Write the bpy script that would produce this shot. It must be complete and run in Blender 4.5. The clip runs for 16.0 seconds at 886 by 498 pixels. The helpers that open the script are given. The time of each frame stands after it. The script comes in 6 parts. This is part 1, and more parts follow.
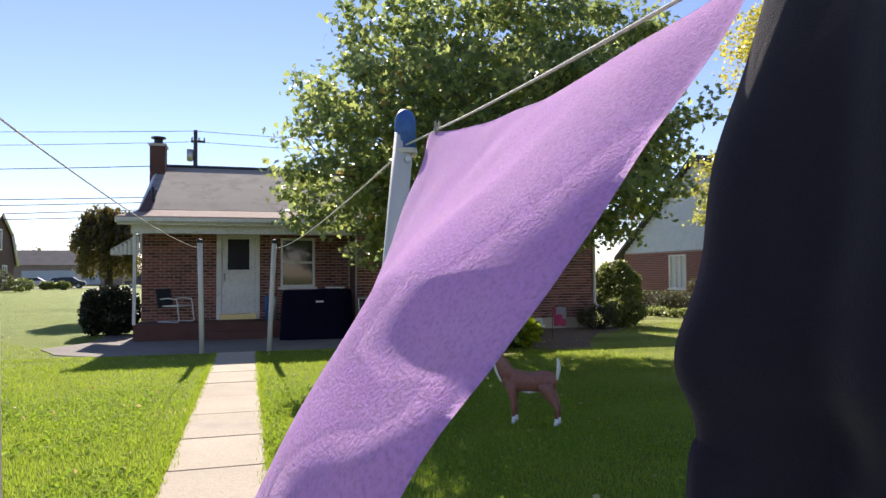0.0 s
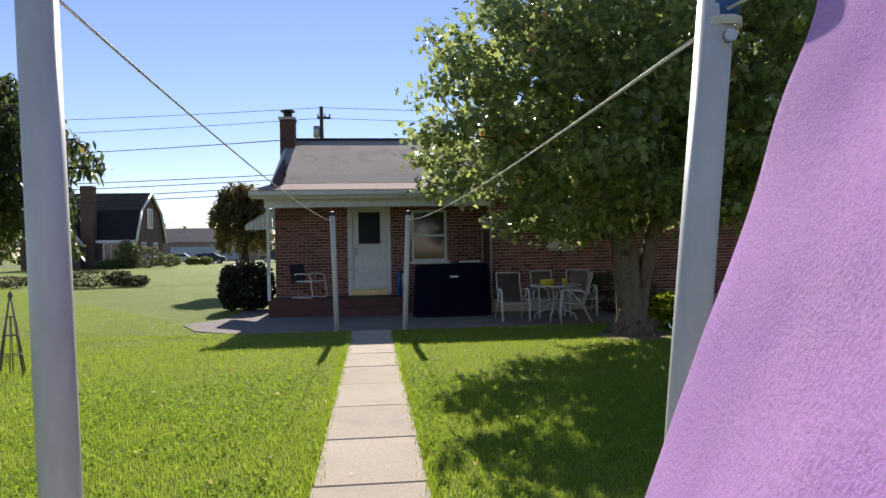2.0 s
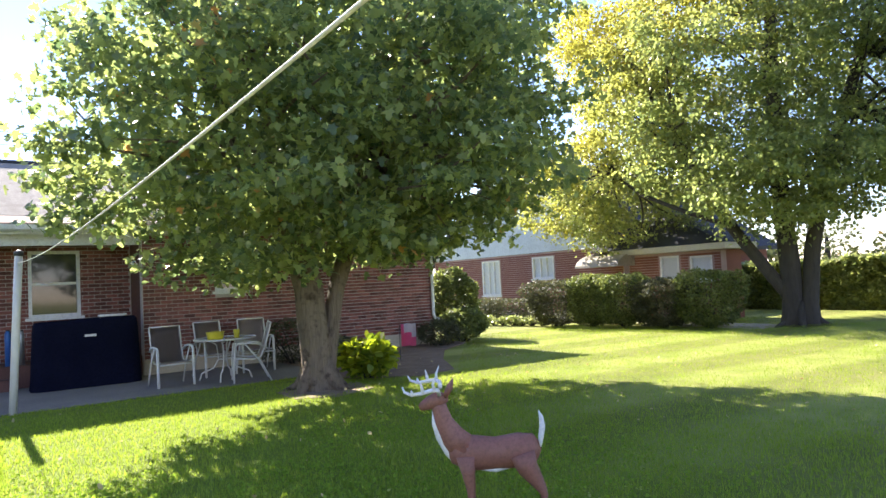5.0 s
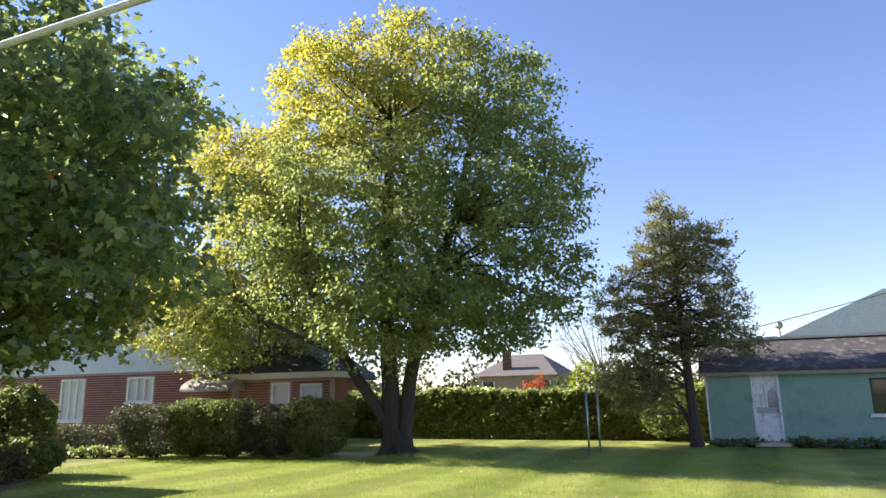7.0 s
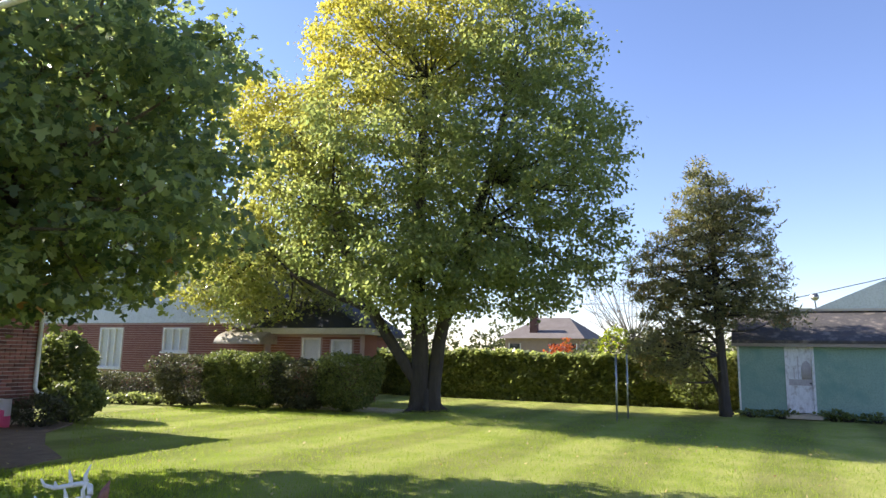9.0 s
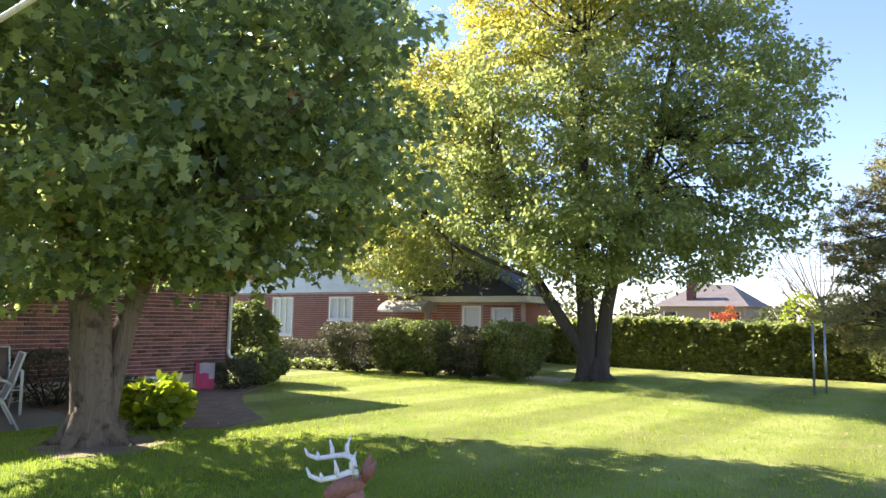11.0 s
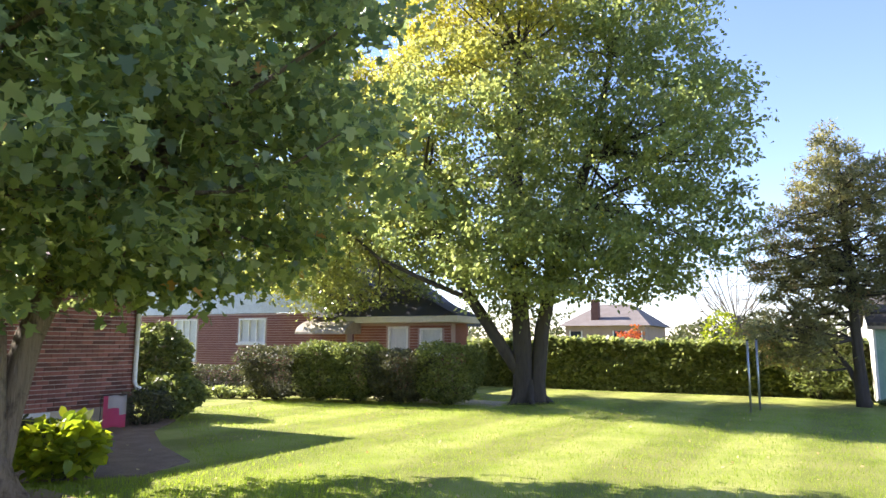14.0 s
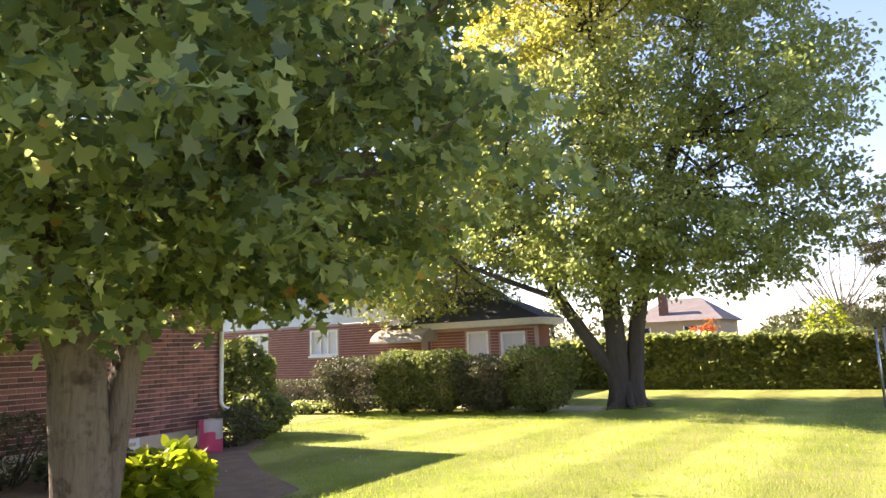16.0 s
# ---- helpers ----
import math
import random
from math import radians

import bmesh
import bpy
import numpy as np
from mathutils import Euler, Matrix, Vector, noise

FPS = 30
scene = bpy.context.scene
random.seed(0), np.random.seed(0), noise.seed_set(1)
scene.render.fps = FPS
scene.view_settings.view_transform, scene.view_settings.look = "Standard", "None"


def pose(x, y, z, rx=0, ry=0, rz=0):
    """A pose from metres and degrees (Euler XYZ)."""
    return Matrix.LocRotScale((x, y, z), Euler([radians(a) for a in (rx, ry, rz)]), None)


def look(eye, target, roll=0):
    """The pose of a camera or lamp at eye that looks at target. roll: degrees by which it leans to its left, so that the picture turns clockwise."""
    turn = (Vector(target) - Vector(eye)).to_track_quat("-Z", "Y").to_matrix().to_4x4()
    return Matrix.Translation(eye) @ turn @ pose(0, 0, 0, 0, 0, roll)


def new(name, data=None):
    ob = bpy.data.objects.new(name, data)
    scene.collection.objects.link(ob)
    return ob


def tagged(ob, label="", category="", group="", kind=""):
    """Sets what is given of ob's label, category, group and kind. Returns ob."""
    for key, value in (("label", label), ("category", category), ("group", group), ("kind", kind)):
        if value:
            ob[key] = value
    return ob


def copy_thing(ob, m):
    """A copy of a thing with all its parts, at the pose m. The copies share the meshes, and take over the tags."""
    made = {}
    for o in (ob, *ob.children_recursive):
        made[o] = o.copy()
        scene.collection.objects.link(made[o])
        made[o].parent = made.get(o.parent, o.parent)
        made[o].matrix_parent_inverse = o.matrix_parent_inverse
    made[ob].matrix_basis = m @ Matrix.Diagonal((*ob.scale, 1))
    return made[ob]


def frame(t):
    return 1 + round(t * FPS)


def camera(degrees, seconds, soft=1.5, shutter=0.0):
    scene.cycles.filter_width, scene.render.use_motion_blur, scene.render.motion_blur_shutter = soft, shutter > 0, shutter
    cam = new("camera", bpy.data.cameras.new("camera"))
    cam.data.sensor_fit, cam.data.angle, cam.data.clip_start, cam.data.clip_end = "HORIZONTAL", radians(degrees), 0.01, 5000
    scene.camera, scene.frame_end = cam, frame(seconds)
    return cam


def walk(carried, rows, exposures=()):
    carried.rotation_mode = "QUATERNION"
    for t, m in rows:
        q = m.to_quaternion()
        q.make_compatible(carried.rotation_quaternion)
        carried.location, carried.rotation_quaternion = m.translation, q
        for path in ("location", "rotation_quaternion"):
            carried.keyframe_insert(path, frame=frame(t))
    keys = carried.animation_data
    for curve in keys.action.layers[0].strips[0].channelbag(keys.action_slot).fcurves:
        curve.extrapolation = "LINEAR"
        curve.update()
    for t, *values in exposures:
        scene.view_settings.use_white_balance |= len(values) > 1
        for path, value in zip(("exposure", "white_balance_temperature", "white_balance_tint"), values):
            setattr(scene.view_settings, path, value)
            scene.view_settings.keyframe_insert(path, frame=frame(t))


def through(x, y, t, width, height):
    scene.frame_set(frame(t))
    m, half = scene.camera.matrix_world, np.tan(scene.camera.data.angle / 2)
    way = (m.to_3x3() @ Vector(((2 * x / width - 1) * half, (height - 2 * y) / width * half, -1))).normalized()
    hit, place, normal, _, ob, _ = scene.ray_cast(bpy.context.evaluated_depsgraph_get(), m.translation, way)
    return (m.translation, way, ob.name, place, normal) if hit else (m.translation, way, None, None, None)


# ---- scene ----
cam = camera(66.96, 16.0, soft=1.5)
# seconds, place in metres, yaw, pitch and roll in degrees
ROWS = [
    (0.0, 0.205, 0.479, 1.513, -16.10, 2.13, 0.44),
    (0.5, 0.045, 0.743, 1.514, -10.88, 1.27, 0.09),
    (1.0, 0.043, 1.058, 1.499, -8.16, 0.80, 0.32),
    (1.5, 0.027, 1.381, 1.484, -6.55, 0.32, 0.61),
    (2.0, 0.006, 1.737, 1.513, -6.01, -0.05, 1.04),
    (2.5, 0.077, 2.047, 1.495, -6.58, -0.53, 2.08),
    (3.0, 0.063, 2.334, 1.503, -8.31, -0.74, 2.46),
    (3.2, 0.085, 2.459, 1.509, -9.27, -0.81, 2.96),
    (5.5, 0.333, 3.611, 1.520, -42.12, 4.02, 1.79),
    (6.0, 0.385, 3.825, 1.545, -49.88, 5.06, 0.62),
    (6.5, 0.335, 3.910, 1.525, -61.54, 7.53, 0.68),
    (7.0, 0.268, 3.909, 1.517, -67.62, 12.19, 1.03),
    (7.5, 0.207, 3.906, 1.505, -69.96, 15.47, 0.37),
    (8.0, 0.228, 3.925, 1.520, -69.85, 13.93, -0.58),
    (8.5, 0.245, 3.963, 1.520, -68.91, 10.89, -1.02),
    (9.0, 0.300, 4.035, 1.540, -65.50, 8.82, -0.97),
    (9.5, 0.375, 4.140, 1.555, -59.30, 7.34, -1.11),
    (10.0, 0.426, 4.323, 1.550, -53.53, 6.31, -1.13),
    (10.2, 0.407, 4.433, 1.538, -51.36, 5.98, -1.07),
    (12.3, 0.395, 5.244, 1.492, -61.11, 9.82, -0.24),
    (12.5, 0.420, 5.298, 1.490, -60.58, 12.79, -0.35),
    (13.0, 0.595, 5.464, 1.509, -62.09, 12.15, -1.59),
    (13.5, 0.662, 5.721, 1.506, -63.77, 10.38, -1.72),
    (14.0, 0.752, 6.080, 1.490, -62.26, 7.92, -0.30),
    (14.5, 0.868, 6.362, 1.482, -56.65, 5.92, -0.22),
    (15.0, 0.935, 6.651, 1.486, -53.97, 6.23, -0.96),
    (15.5, 0.992, 6.961, 1.492, -55.99, 4.48, 0.86),
    (16.0, 1.153, 7.242, 1.510, -57.81, 8.43, 2.27),
]
EXPOSURES = [(0.0, 0.8, 6700, 14), (1.0, 0.45, 6500, 13), (3.0, 0.65, 6500, 12), (5.5, 2.05, 6500, 12), (6.5, 1.72, 6500, 11), (7.5, 1.0, 6500, 10), (9.0, 1.3, 6500, 10), (10.0, 1.87, 6500, 12), (12.5, 1.87, 6500, 13), (14.0, 1.92, 6500, 13), (15.0, 2.1, 7200, 19), (16.0, 2.15, 7400, 20)]
walk(cam, [(t, pose(x, y, z, 90 + pitch, roll, yaw)) for t, x, y, z, yaw, pitch, roll in ROWS], EXPOSURES)

# world, sun and exposure
SUN_ELEVATION = 32.5
world = bpy.data.worlds.new("sky")
scene.world = world
world.use_nodes = True
wn = world.node_tree.nodes
sky = wn.new("ShaderNodeTexSky")
sky.sky_type, sky.sun_disc = "NISHITA", False
sky.sun_elevation, sky.sun_rotation = radians(SUN_ELEVATION), radians(2.0)
sky.air_density, sky.dust_density, sky.ozone_density = 1.0, 0.0, 2.5
wn["Background"].inputs[1].default_value = 0.098
tint = wn.new("ShaderNodeMix")
tint.data_type, tint.blend_type = "RGBA", "MULTIPLY"
tint.inputs[0].default_value, tint.inputs[7].default_value = 1.0, (0.98, 0.9, 1.06, 1)
world.node_tree.links.new(sky.outputs[0], tint.inputs[6])
world.node_tree.links.new(tint.outputs[2], wn["Background"].inputs[0])
sun_data = bpy.data.lights.new("sun", "SUN")
sun_data.energy, sun_data.angle, sun_data.color = 5.0, radians(0.53), (1.0, 0.93, 0.82)
sun = new("sun", sun_data)
sun.matrix_world = look((0, 40, 40 * math.tan(radians(SUN_ELEVATION))), (0, 0, 0))


# ---- materials ----
def mix_colour(nt, fac, a, b):
    n = nt.nodes.new("ShaderNodeMix")
    n.data_type = "RGBA"
    for value, sock in ((fac, n.inputs[0]), (a, n.inputs[6]), (b, n.inputs[7])):
        if hasattr(value, "is_linked"):
            nt.links.new(value, sock)
        elif isinstance(value, tuple):
            sock.default_value = (*value, 1)
        else:
            sock.default_value = value
    return n.outputs[2]


def ramp(nt, fac, lo, hi):
    n = nt.nodes.new("ShaderNodeMapRange")
    n.inputs[1].default_value, n.inputs[2].default_value = lo, hi
    nt.links.new(fac, n.inputs[0])
    return n.outputs[0]


def noise_tex(nt, scale, detail=4.0, stretch=None, rough=0.6):
    tc = nt.nodes.new("ShaderNodeTexCoord")
    n = nt.nodes.new("ShaderNodeTexNoise")
    n.inputs["Scale"].default_value, n.inputs["Detail"].default_value, n.inputs["Roughness"].default_value = scale, detail, rough
    if stretch:
        m = nt.nodes.new("ShaderNodeMapping")
        m.inputs["Scale"].default_value = stretch
        nt.links.new(tc.outputs["Object"], m.inputs[0])
        nt.links.new(m.outputs[0], n.inputs[0])
    else:
        nt.links.new(tc.outputs["Object"], n.inputs[0])
    return n.outputs[0]


def surface(name, a, b, rough=0.7, big=1.2, fine=40.0, bump=0.2, metal=0.0, stain=None, stretch=None, island=0.0, specular=0.4, each=0.0):
    """A worn surface: two colours mixed by coarse and fine noise, relief by the fine one."""
    m = bpy.data.materials.new(name)
    m.use_nodes = True
    nt = m.node_tree
    p = nt.nodes["Principled BSDF"]
    coarse, grain = noise_tex(nt, big, 5, stretch), noise_tex(nt, fine, 4, stretch)
    col = mix_colour(nt, ramp(nt, coarse, 0.3, 0.7), a, b)
    dark = tuple(c * 0.72 for c in a)
    col = mix_colour(nt, ramp(nt, grain, 0.45, 0.8), col, dark)
    if stain:
        col = mix_colour(nt, ramp(nt, noise_tex(nt, big * 2.3, 8), 0.52, 0.7), col, stain)
    if island or each:
        info = nt.nodes.new("ShaderNodeNewGeometry").outputs["Random Per Island"] if island else nt.nodes.new("ShaderNodeObjectInfo").outputs["Random"]
        v = nt.nodes.new("ShaderNodeHueSaturation")
        k = nt.nodes.new("ShaderNodeMapRange")
        amount = island or each
        k.inputs[3].default_value, k.inputs[4].default_value = 1 - amount, 1 + amount
        nt.links.new(info, k.inputs[0])
        nt.links.new(k.outputs[0], v.inputs["Value"])
        nt.links.new(col, v.inputs["Color"])
        col = v.outputs[0]
    nt.links.new(col, p.inputs["Base Color"])
    p.inputs["Roughness"].default_value, p.inputs["Metallic"].default_value = rough, metal
    p.inputs["Specular IOR Level"].default_value = specular
    if bump:
        bn = nt.nodes.new("ShaderNodeBump")
        bn.inputs["Strength"].default_value, bn.inputs["Distance"].default_value = bump, 0.02
        nt.links.new(grain, bn.inputs["Height"])
        nt.links.new(bn.outputs[0], p.inputs["Normal"])
    return m


def foliage(name, a, b, c=None, c_share=0.1, through=0.45, gloss=0.35, top=None, big=0.5, glow=1.9, shine=0.5):
    """Leaves: each its own tone between a and b, some of colour c; top: a colour that gathers on the outer, upper boughs."""
    m = bpy.data.materials.new(name)
    m.use_nodes = True
    nt = m.node_tree
    p = nt.nodes["Principled BSDF"]
    rnd = nt.nodes.new("ShaderNodeNewGeometry").outputs["Random Per Island"]
    col = mix_colour(nt, rnd, a, b)
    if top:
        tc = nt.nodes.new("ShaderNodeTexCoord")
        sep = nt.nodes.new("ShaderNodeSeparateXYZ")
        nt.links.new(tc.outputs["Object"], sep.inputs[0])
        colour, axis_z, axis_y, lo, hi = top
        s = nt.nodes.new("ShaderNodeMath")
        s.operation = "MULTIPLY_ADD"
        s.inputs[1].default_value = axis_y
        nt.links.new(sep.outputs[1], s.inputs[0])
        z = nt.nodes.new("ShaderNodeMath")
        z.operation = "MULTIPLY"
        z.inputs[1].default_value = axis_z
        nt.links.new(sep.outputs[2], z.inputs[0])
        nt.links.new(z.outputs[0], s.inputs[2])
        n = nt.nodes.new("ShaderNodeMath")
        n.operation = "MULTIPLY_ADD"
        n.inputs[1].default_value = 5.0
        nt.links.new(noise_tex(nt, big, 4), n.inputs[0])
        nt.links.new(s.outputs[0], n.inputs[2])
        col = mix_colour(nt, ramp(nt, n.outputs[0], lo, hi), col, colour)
    if c:
        n = nt.nodes.new("ShaderNodeMath")
        n.operation = "MULTIPLY"
        nt.links.new(rnd, n.inputs[0])
        nt.links.new(ramp(nt, noise_tex(nt, big * 1.6, 3), 0.45, 0.65), n.inputs[1])
        col = mix_colour(nt, ramp(nt, n.outputs[0], 1 - c_share * 2, 1 - c_share), col, c)
    nt.links.new(col, p.inputs["Base Color"])
    p.inputs["Roughness"].default_value, p.inputs["Specular IOR Level"].default_value = gloss, shine
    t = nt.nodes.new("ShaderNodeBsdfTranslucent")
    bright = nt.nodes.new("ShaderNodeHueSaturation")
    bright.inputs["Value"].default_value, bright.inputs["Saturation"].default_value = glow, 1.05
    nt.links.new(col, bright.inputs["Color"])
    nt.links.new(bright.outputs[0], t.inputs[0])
    mx = nt.nodes.new("ShaderNodeMixShader")
    mx.inputs[0].default_value = through
    nt.links.new(p.outputs[0], mx.inputs[1])
    nt.links.new(t.outputs[0], mx.inputs[2])
    nt.links.new(mx.outputs[0], nt.nodes["Material Output"].inputs[0])
    return m


def cloth(name, a, b, through, fine=400.0, sheen=0.3):
    m = surface(name, a, b, 0.95, 3.0, fine, 0.35, specular=0.1)
    nt = m.node_tree
    p = nt.nodes["Principled BSDF"]
    p.inputs["Sheen Weight"].default_value, p.inputs["Sheen Roughness"].default_value = sheen, 0.6
    t = nt.nodes.new("ShaderNodeBsdfTranslucent")
    nt.links.new(p.inputs["Base Color"].links[0].from_socket, t.inputs[0])
    mx = nt.nodes.new("ShaderNodeMixShader")
    mx.inputs[0].default_value = through
    nt.links.new(p.outputs[0], mx.inputs[1])
    nt.links.new(t.outputs[0], mx.inputs[2])
    nt.links.new(mx.outputs[0], nt.nodes["Material Output"].inputs[0])
    return m


def glass_pane(name, tint=(0.02, 0.025, 0.03)):
    m = surface(name, tint, tuple(c * 1.5 for c in tint), 0.06, 1.0, 3.0, 0.02, specular=0.6)
    return m


def lawn_material():
    m = bpy.data.materials.new("lawn")
    m.use_nodes = True
    nt = m.node_tree
    p = nt.nodes["Principled BSDF"]
    col = mix_colour(nt, ramp(nt, noise_tex(nt, 0.35, 6), 0.3, 0.7), (0.18, 0.25, 0.028), (0.245, 0.298, 0.045))
    col = mix_colour(nt, ramp(nt, noise_tex(nt, 9.0, 8), 0.55, 0.95), col, (0.4, 0.37, 0.12))
    col = mix_colour(nt, ramp(nt, noise_tex(nt, 60.0, 5), 0.45, 0.75), col, (0.09, 0.11, 0.02))
    col = mix_colour(nt, ramp(nt, noise_tex(nt, 2.6, 7), 0.48, 0.78), col, (0.13, 0.185, 0.024))
    # mown stripes
    tc = nt.nodes.new("ShaderNodeTexCoord")
    mp = nt.nodes.new("ShaderNodeMapping")
    mp.inputs["Rotation"].default_value = (0, 0, radians(2))
    w = nt.nodes.new("ShaderNodeTexWave")
    w.bands_direction = "Y"
    w.inputs["Scale"].default_value, w.inputs["Distortion"].default_value, w.inputs["Detail"].default_value = 0.15, 0.7, 3
    w.inputs["Phase Offset"].default_value = 0.7
    nt.links.new(tc.outputs["Object"], mp.inputs[0])
    nt.links.new(mp.outputs[0], w.inputs[0])
    v = nt.nodes.new("ShaderNodeHueSaturation")
    k = nt.nodes.new("ShaderNodeMapRange")
    k.inputs[1].default_value, k.inputs[2].default_value, k.inputs[3].default_value, k.inputs[4].default_value = 0.3, 0.7, 0.88, 1.28
    # the stripes fade out towards the path and vary in strength
    sep = nt.nodes.new("ShaderNodeSeparateXYZ")
    nt.links.new(tc.outputs["Object"], sep.inputs[0])
    strength = nt.nodes.new("ShaderNodeMath")
    strength.operation = "MULTIPLY"
    nt.links.new(ramp(nt, sep.outputs[0], 3.0, 7.0), strength.inputs[0])
    nt.links.new(ramp(nt, noise_tex(nt, 0.3, 3), 0.15, 0.5), strength.inputs[1])
    blend = nt.nodes.new("ShaderNodeMix")
    blend.inputs[2].default_value = 0.5
    nt.links.new(strength.outputs[0], blend.inputs[0])
    nt.links.new(w.outputs[1], blend.inputs[3])
    nt.links.new(blend.outputs[0], k.inputs[0])
    dry = nt.nodes.new("ShaderNodeMath")
    dry.operation = "MULTIPLY"
    nt.links.new(strength.outputs[0], dry.inputs[0])
    nt.links.new(ramp(nt, noise_tex(nt, 1.1, 6), 0.25, 0.62), dry.inputs[1])
    col = mix_colour(nt, dry.outputs[0], col, (0.32, 0.32, 0.1))
    nt.links.new(k.outputs[0], v.inputs["Value"])
    nt.links.new(col, v.inputs["Color"])
    nt.links.new(v.outputs[0], p.inputs["Base Color"])
    p.inputs["Roughness"].default_value, p.inputs["Specular IOR Level"].default_value = 0.85, 0.15
    bn = nt.nodes.new("ShaderNodeBump")
    bn.inputs["Strength"].default_value, bn.inputs["Distance"].default_value = 0.9, 0.05
    nt.links.new(noise_tex(nt, 45.0, 6), bn.inputs["Height"])
    nt.links.new(bn.outputs[0], p.inputs["Normal"])
    return m


LAWN = lawn_material()
BLADE = foliage("grass_blade", (0.17, 0.24, 0.03), (0.265, 0.315, 0.052), (0.42, 0.39, 0.12), 0.06, 0.45, 0.7, glow=2.2, shine=0.15)
CONCRETE = surface("concrete", (0.48, 0.4, 0.3), (0.56, 0.475, 0.365), 0.9, 0.9, 60, 0.35, stain=(0.43, 0.36, 0.29), each=0.08)
# darker than the path's concrete: some of the house's shade is in this tone
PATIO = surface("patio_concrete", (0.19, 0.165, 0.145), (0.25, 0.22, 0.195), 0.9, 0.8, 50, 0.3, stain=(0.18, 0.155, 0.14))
MULCH = surface("mulch", (0.2, 0.135, 0.095), (0.31, 0.22, 0.16), 0.95, 3, 70, 1.0)
SOIL = surface("bare_soil", (0.25, 0.18, 0.12), (0.36, 0.27, 0.19), 0.95, 2, 60, 0.7)
BRICK = surface("red_brick", (0.175, 0.065, 0.051), (0.28, 0.113, 0.09), 0.85, 6, 90, 0.4, each=0.5)
BRICK_REST = surface("red_brick_joined", (0.175, 0.065, 0.051), (0.28, 0.113, 0.09), 0.85, 6, 90, 0.4, island=0.5)
MORTAR = surface("mortar", (0.5, 0.45, 0.4), (0.58, 0.53, 0.47), 0.95, 2, 80, 0.4)
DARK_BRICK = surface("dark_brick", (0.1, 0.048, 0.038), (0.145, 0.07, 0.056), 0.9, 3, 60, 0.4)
SHINGLE = surface("roof_shingle", (0.36, 0.305, 0.25), (0.44, 0.38, 0.31), 0.95, 0.8, 45, 0.5, stain=(0.26, 0.215, 0.18), stretch=(0.5, 1.4, 1.4))
SHINGLE_LOW = surface("low_roof_shingle", (0.33, 0.24, 0.2), (0.38, 0.28, 0.24), 0.95, 0.8, 45, 0.5)
DARK_SHINGLE = surface("dark_shingle", (0.04, 0.042, 0.05), (0.065, 0.065, 0.075), 0.9, 0.8, 40, 0.5)
SHED_SHINGLE = surface("worn_shed_shingle", (0.06, 0.055, 0.055), (0.1, 0.09, 0.09), 0.95, 1.5, 30, 0.6, stain=(0.24, 0.2, 0.17), stretch=(1, 0.35, 1))
WHITE = surface("white_paint", (0.72, 0.71, 0.68), (0.8, 0.79, 0.77), 0.5, 2, 30, 0.08, stain=(0.6, 0.57, 0.5))
POST = surface("post_paint", (0.6, 0.58, 0.54), (0.66, 0.64, 0.6), 0.4, 2, 7, 0.03, stain=(0.57, 0.54, 0.49), stretch=(1, 1, 0.25))
BLUE = surface("blue_plastic", (0.03, 0.1, 0.32), (0.04, 0.14, 0.4), 0.45, 5, 50, 0.1)
METAL = surface("dull_metal", (0.35, 0.36, 0.37), (0.48, 0.48, 0.48), 0.4, 4, 40, 0.1, metal=0.8)
DARK_METAL = surface("dark_metal", (0.04, 0.04, 0.045), (0.07, 0.07, 0.07), 0.5, 4, 40, 0.1, metal=0.5)
ROPE = surface("clothes_rope", (0.62, 0.6, 0.55), (0.75, 0.73, 0.68), 0.8, 20, 200, 0.3)
WIRE = surface("black_wire", (0.03, 0.03, 0.035), (0.05, 0.05, 0.05), 0.7, 5, 40, 0.0)
BARK = surface("maple_bark", (0.19, 0.14, 0.095), (0.275, 0.208, 0.145), 0.95, 3, 42, 1.0, stain=(0.07, 0.048, 0.032), stretch=(1, 1, 0.1))
for n in BARK.node_tree.nodes:
    if n.type == "BUMP":
        n.inputs["Distance"].default_value = 0.07
DARK_BARK = surface("dark_bark", (0.05, 0.042, 0.035), (0.082, 0.07, 0.058), 0.95, 2, 16, 1.0, stretch=(1, 1, 0.2))
GLASS = glass_pane("window_glass")
SCREEN = surface("door_screen", (0.012, 0.013, 0.018), (0.02, 0.02, 0.026), 0.5, 3, 300, 0.1, specular=0.2)
CURTAIN = surface("lace_curtain", (0.55, 0.56, 0.58), (0.66, 0.67, 0.68), 0.9, 6, 60, 0.2, stretch=(8, 8, 0.4))


# ---- shapes ----
def link(name, bm, material, parent=None, label="", smooth=False):
    me = bpy.data.meshes.new(name)
    bm.normal_update()
    bm.to_mesh(me)
    bm.free()
    for m in material if isinstance(material, (list, tuple)) else (material,):
        me.materials.append(m)
    if smooth:
        me.polygons.foreach_set("use_smooth", [True] * len(me.polygons))
    ob = new(name, me)
    if parent:
        ob.parent = parent
    if label:
        ob["label"] = label
    return ob


def part(name, bm, material, parent, label="", smooth=False):
    return link(name, bm, material, parent, label, smooth)


def thing(name, place, label, category, turn=0.0, group="", kind=""):
    ob = new(name)
    ob.empty_display_size = 0.1
    ob.matrix_world = pose(*place, 0, 0, turn)
    return tagged(ob, label, category, group, kind)


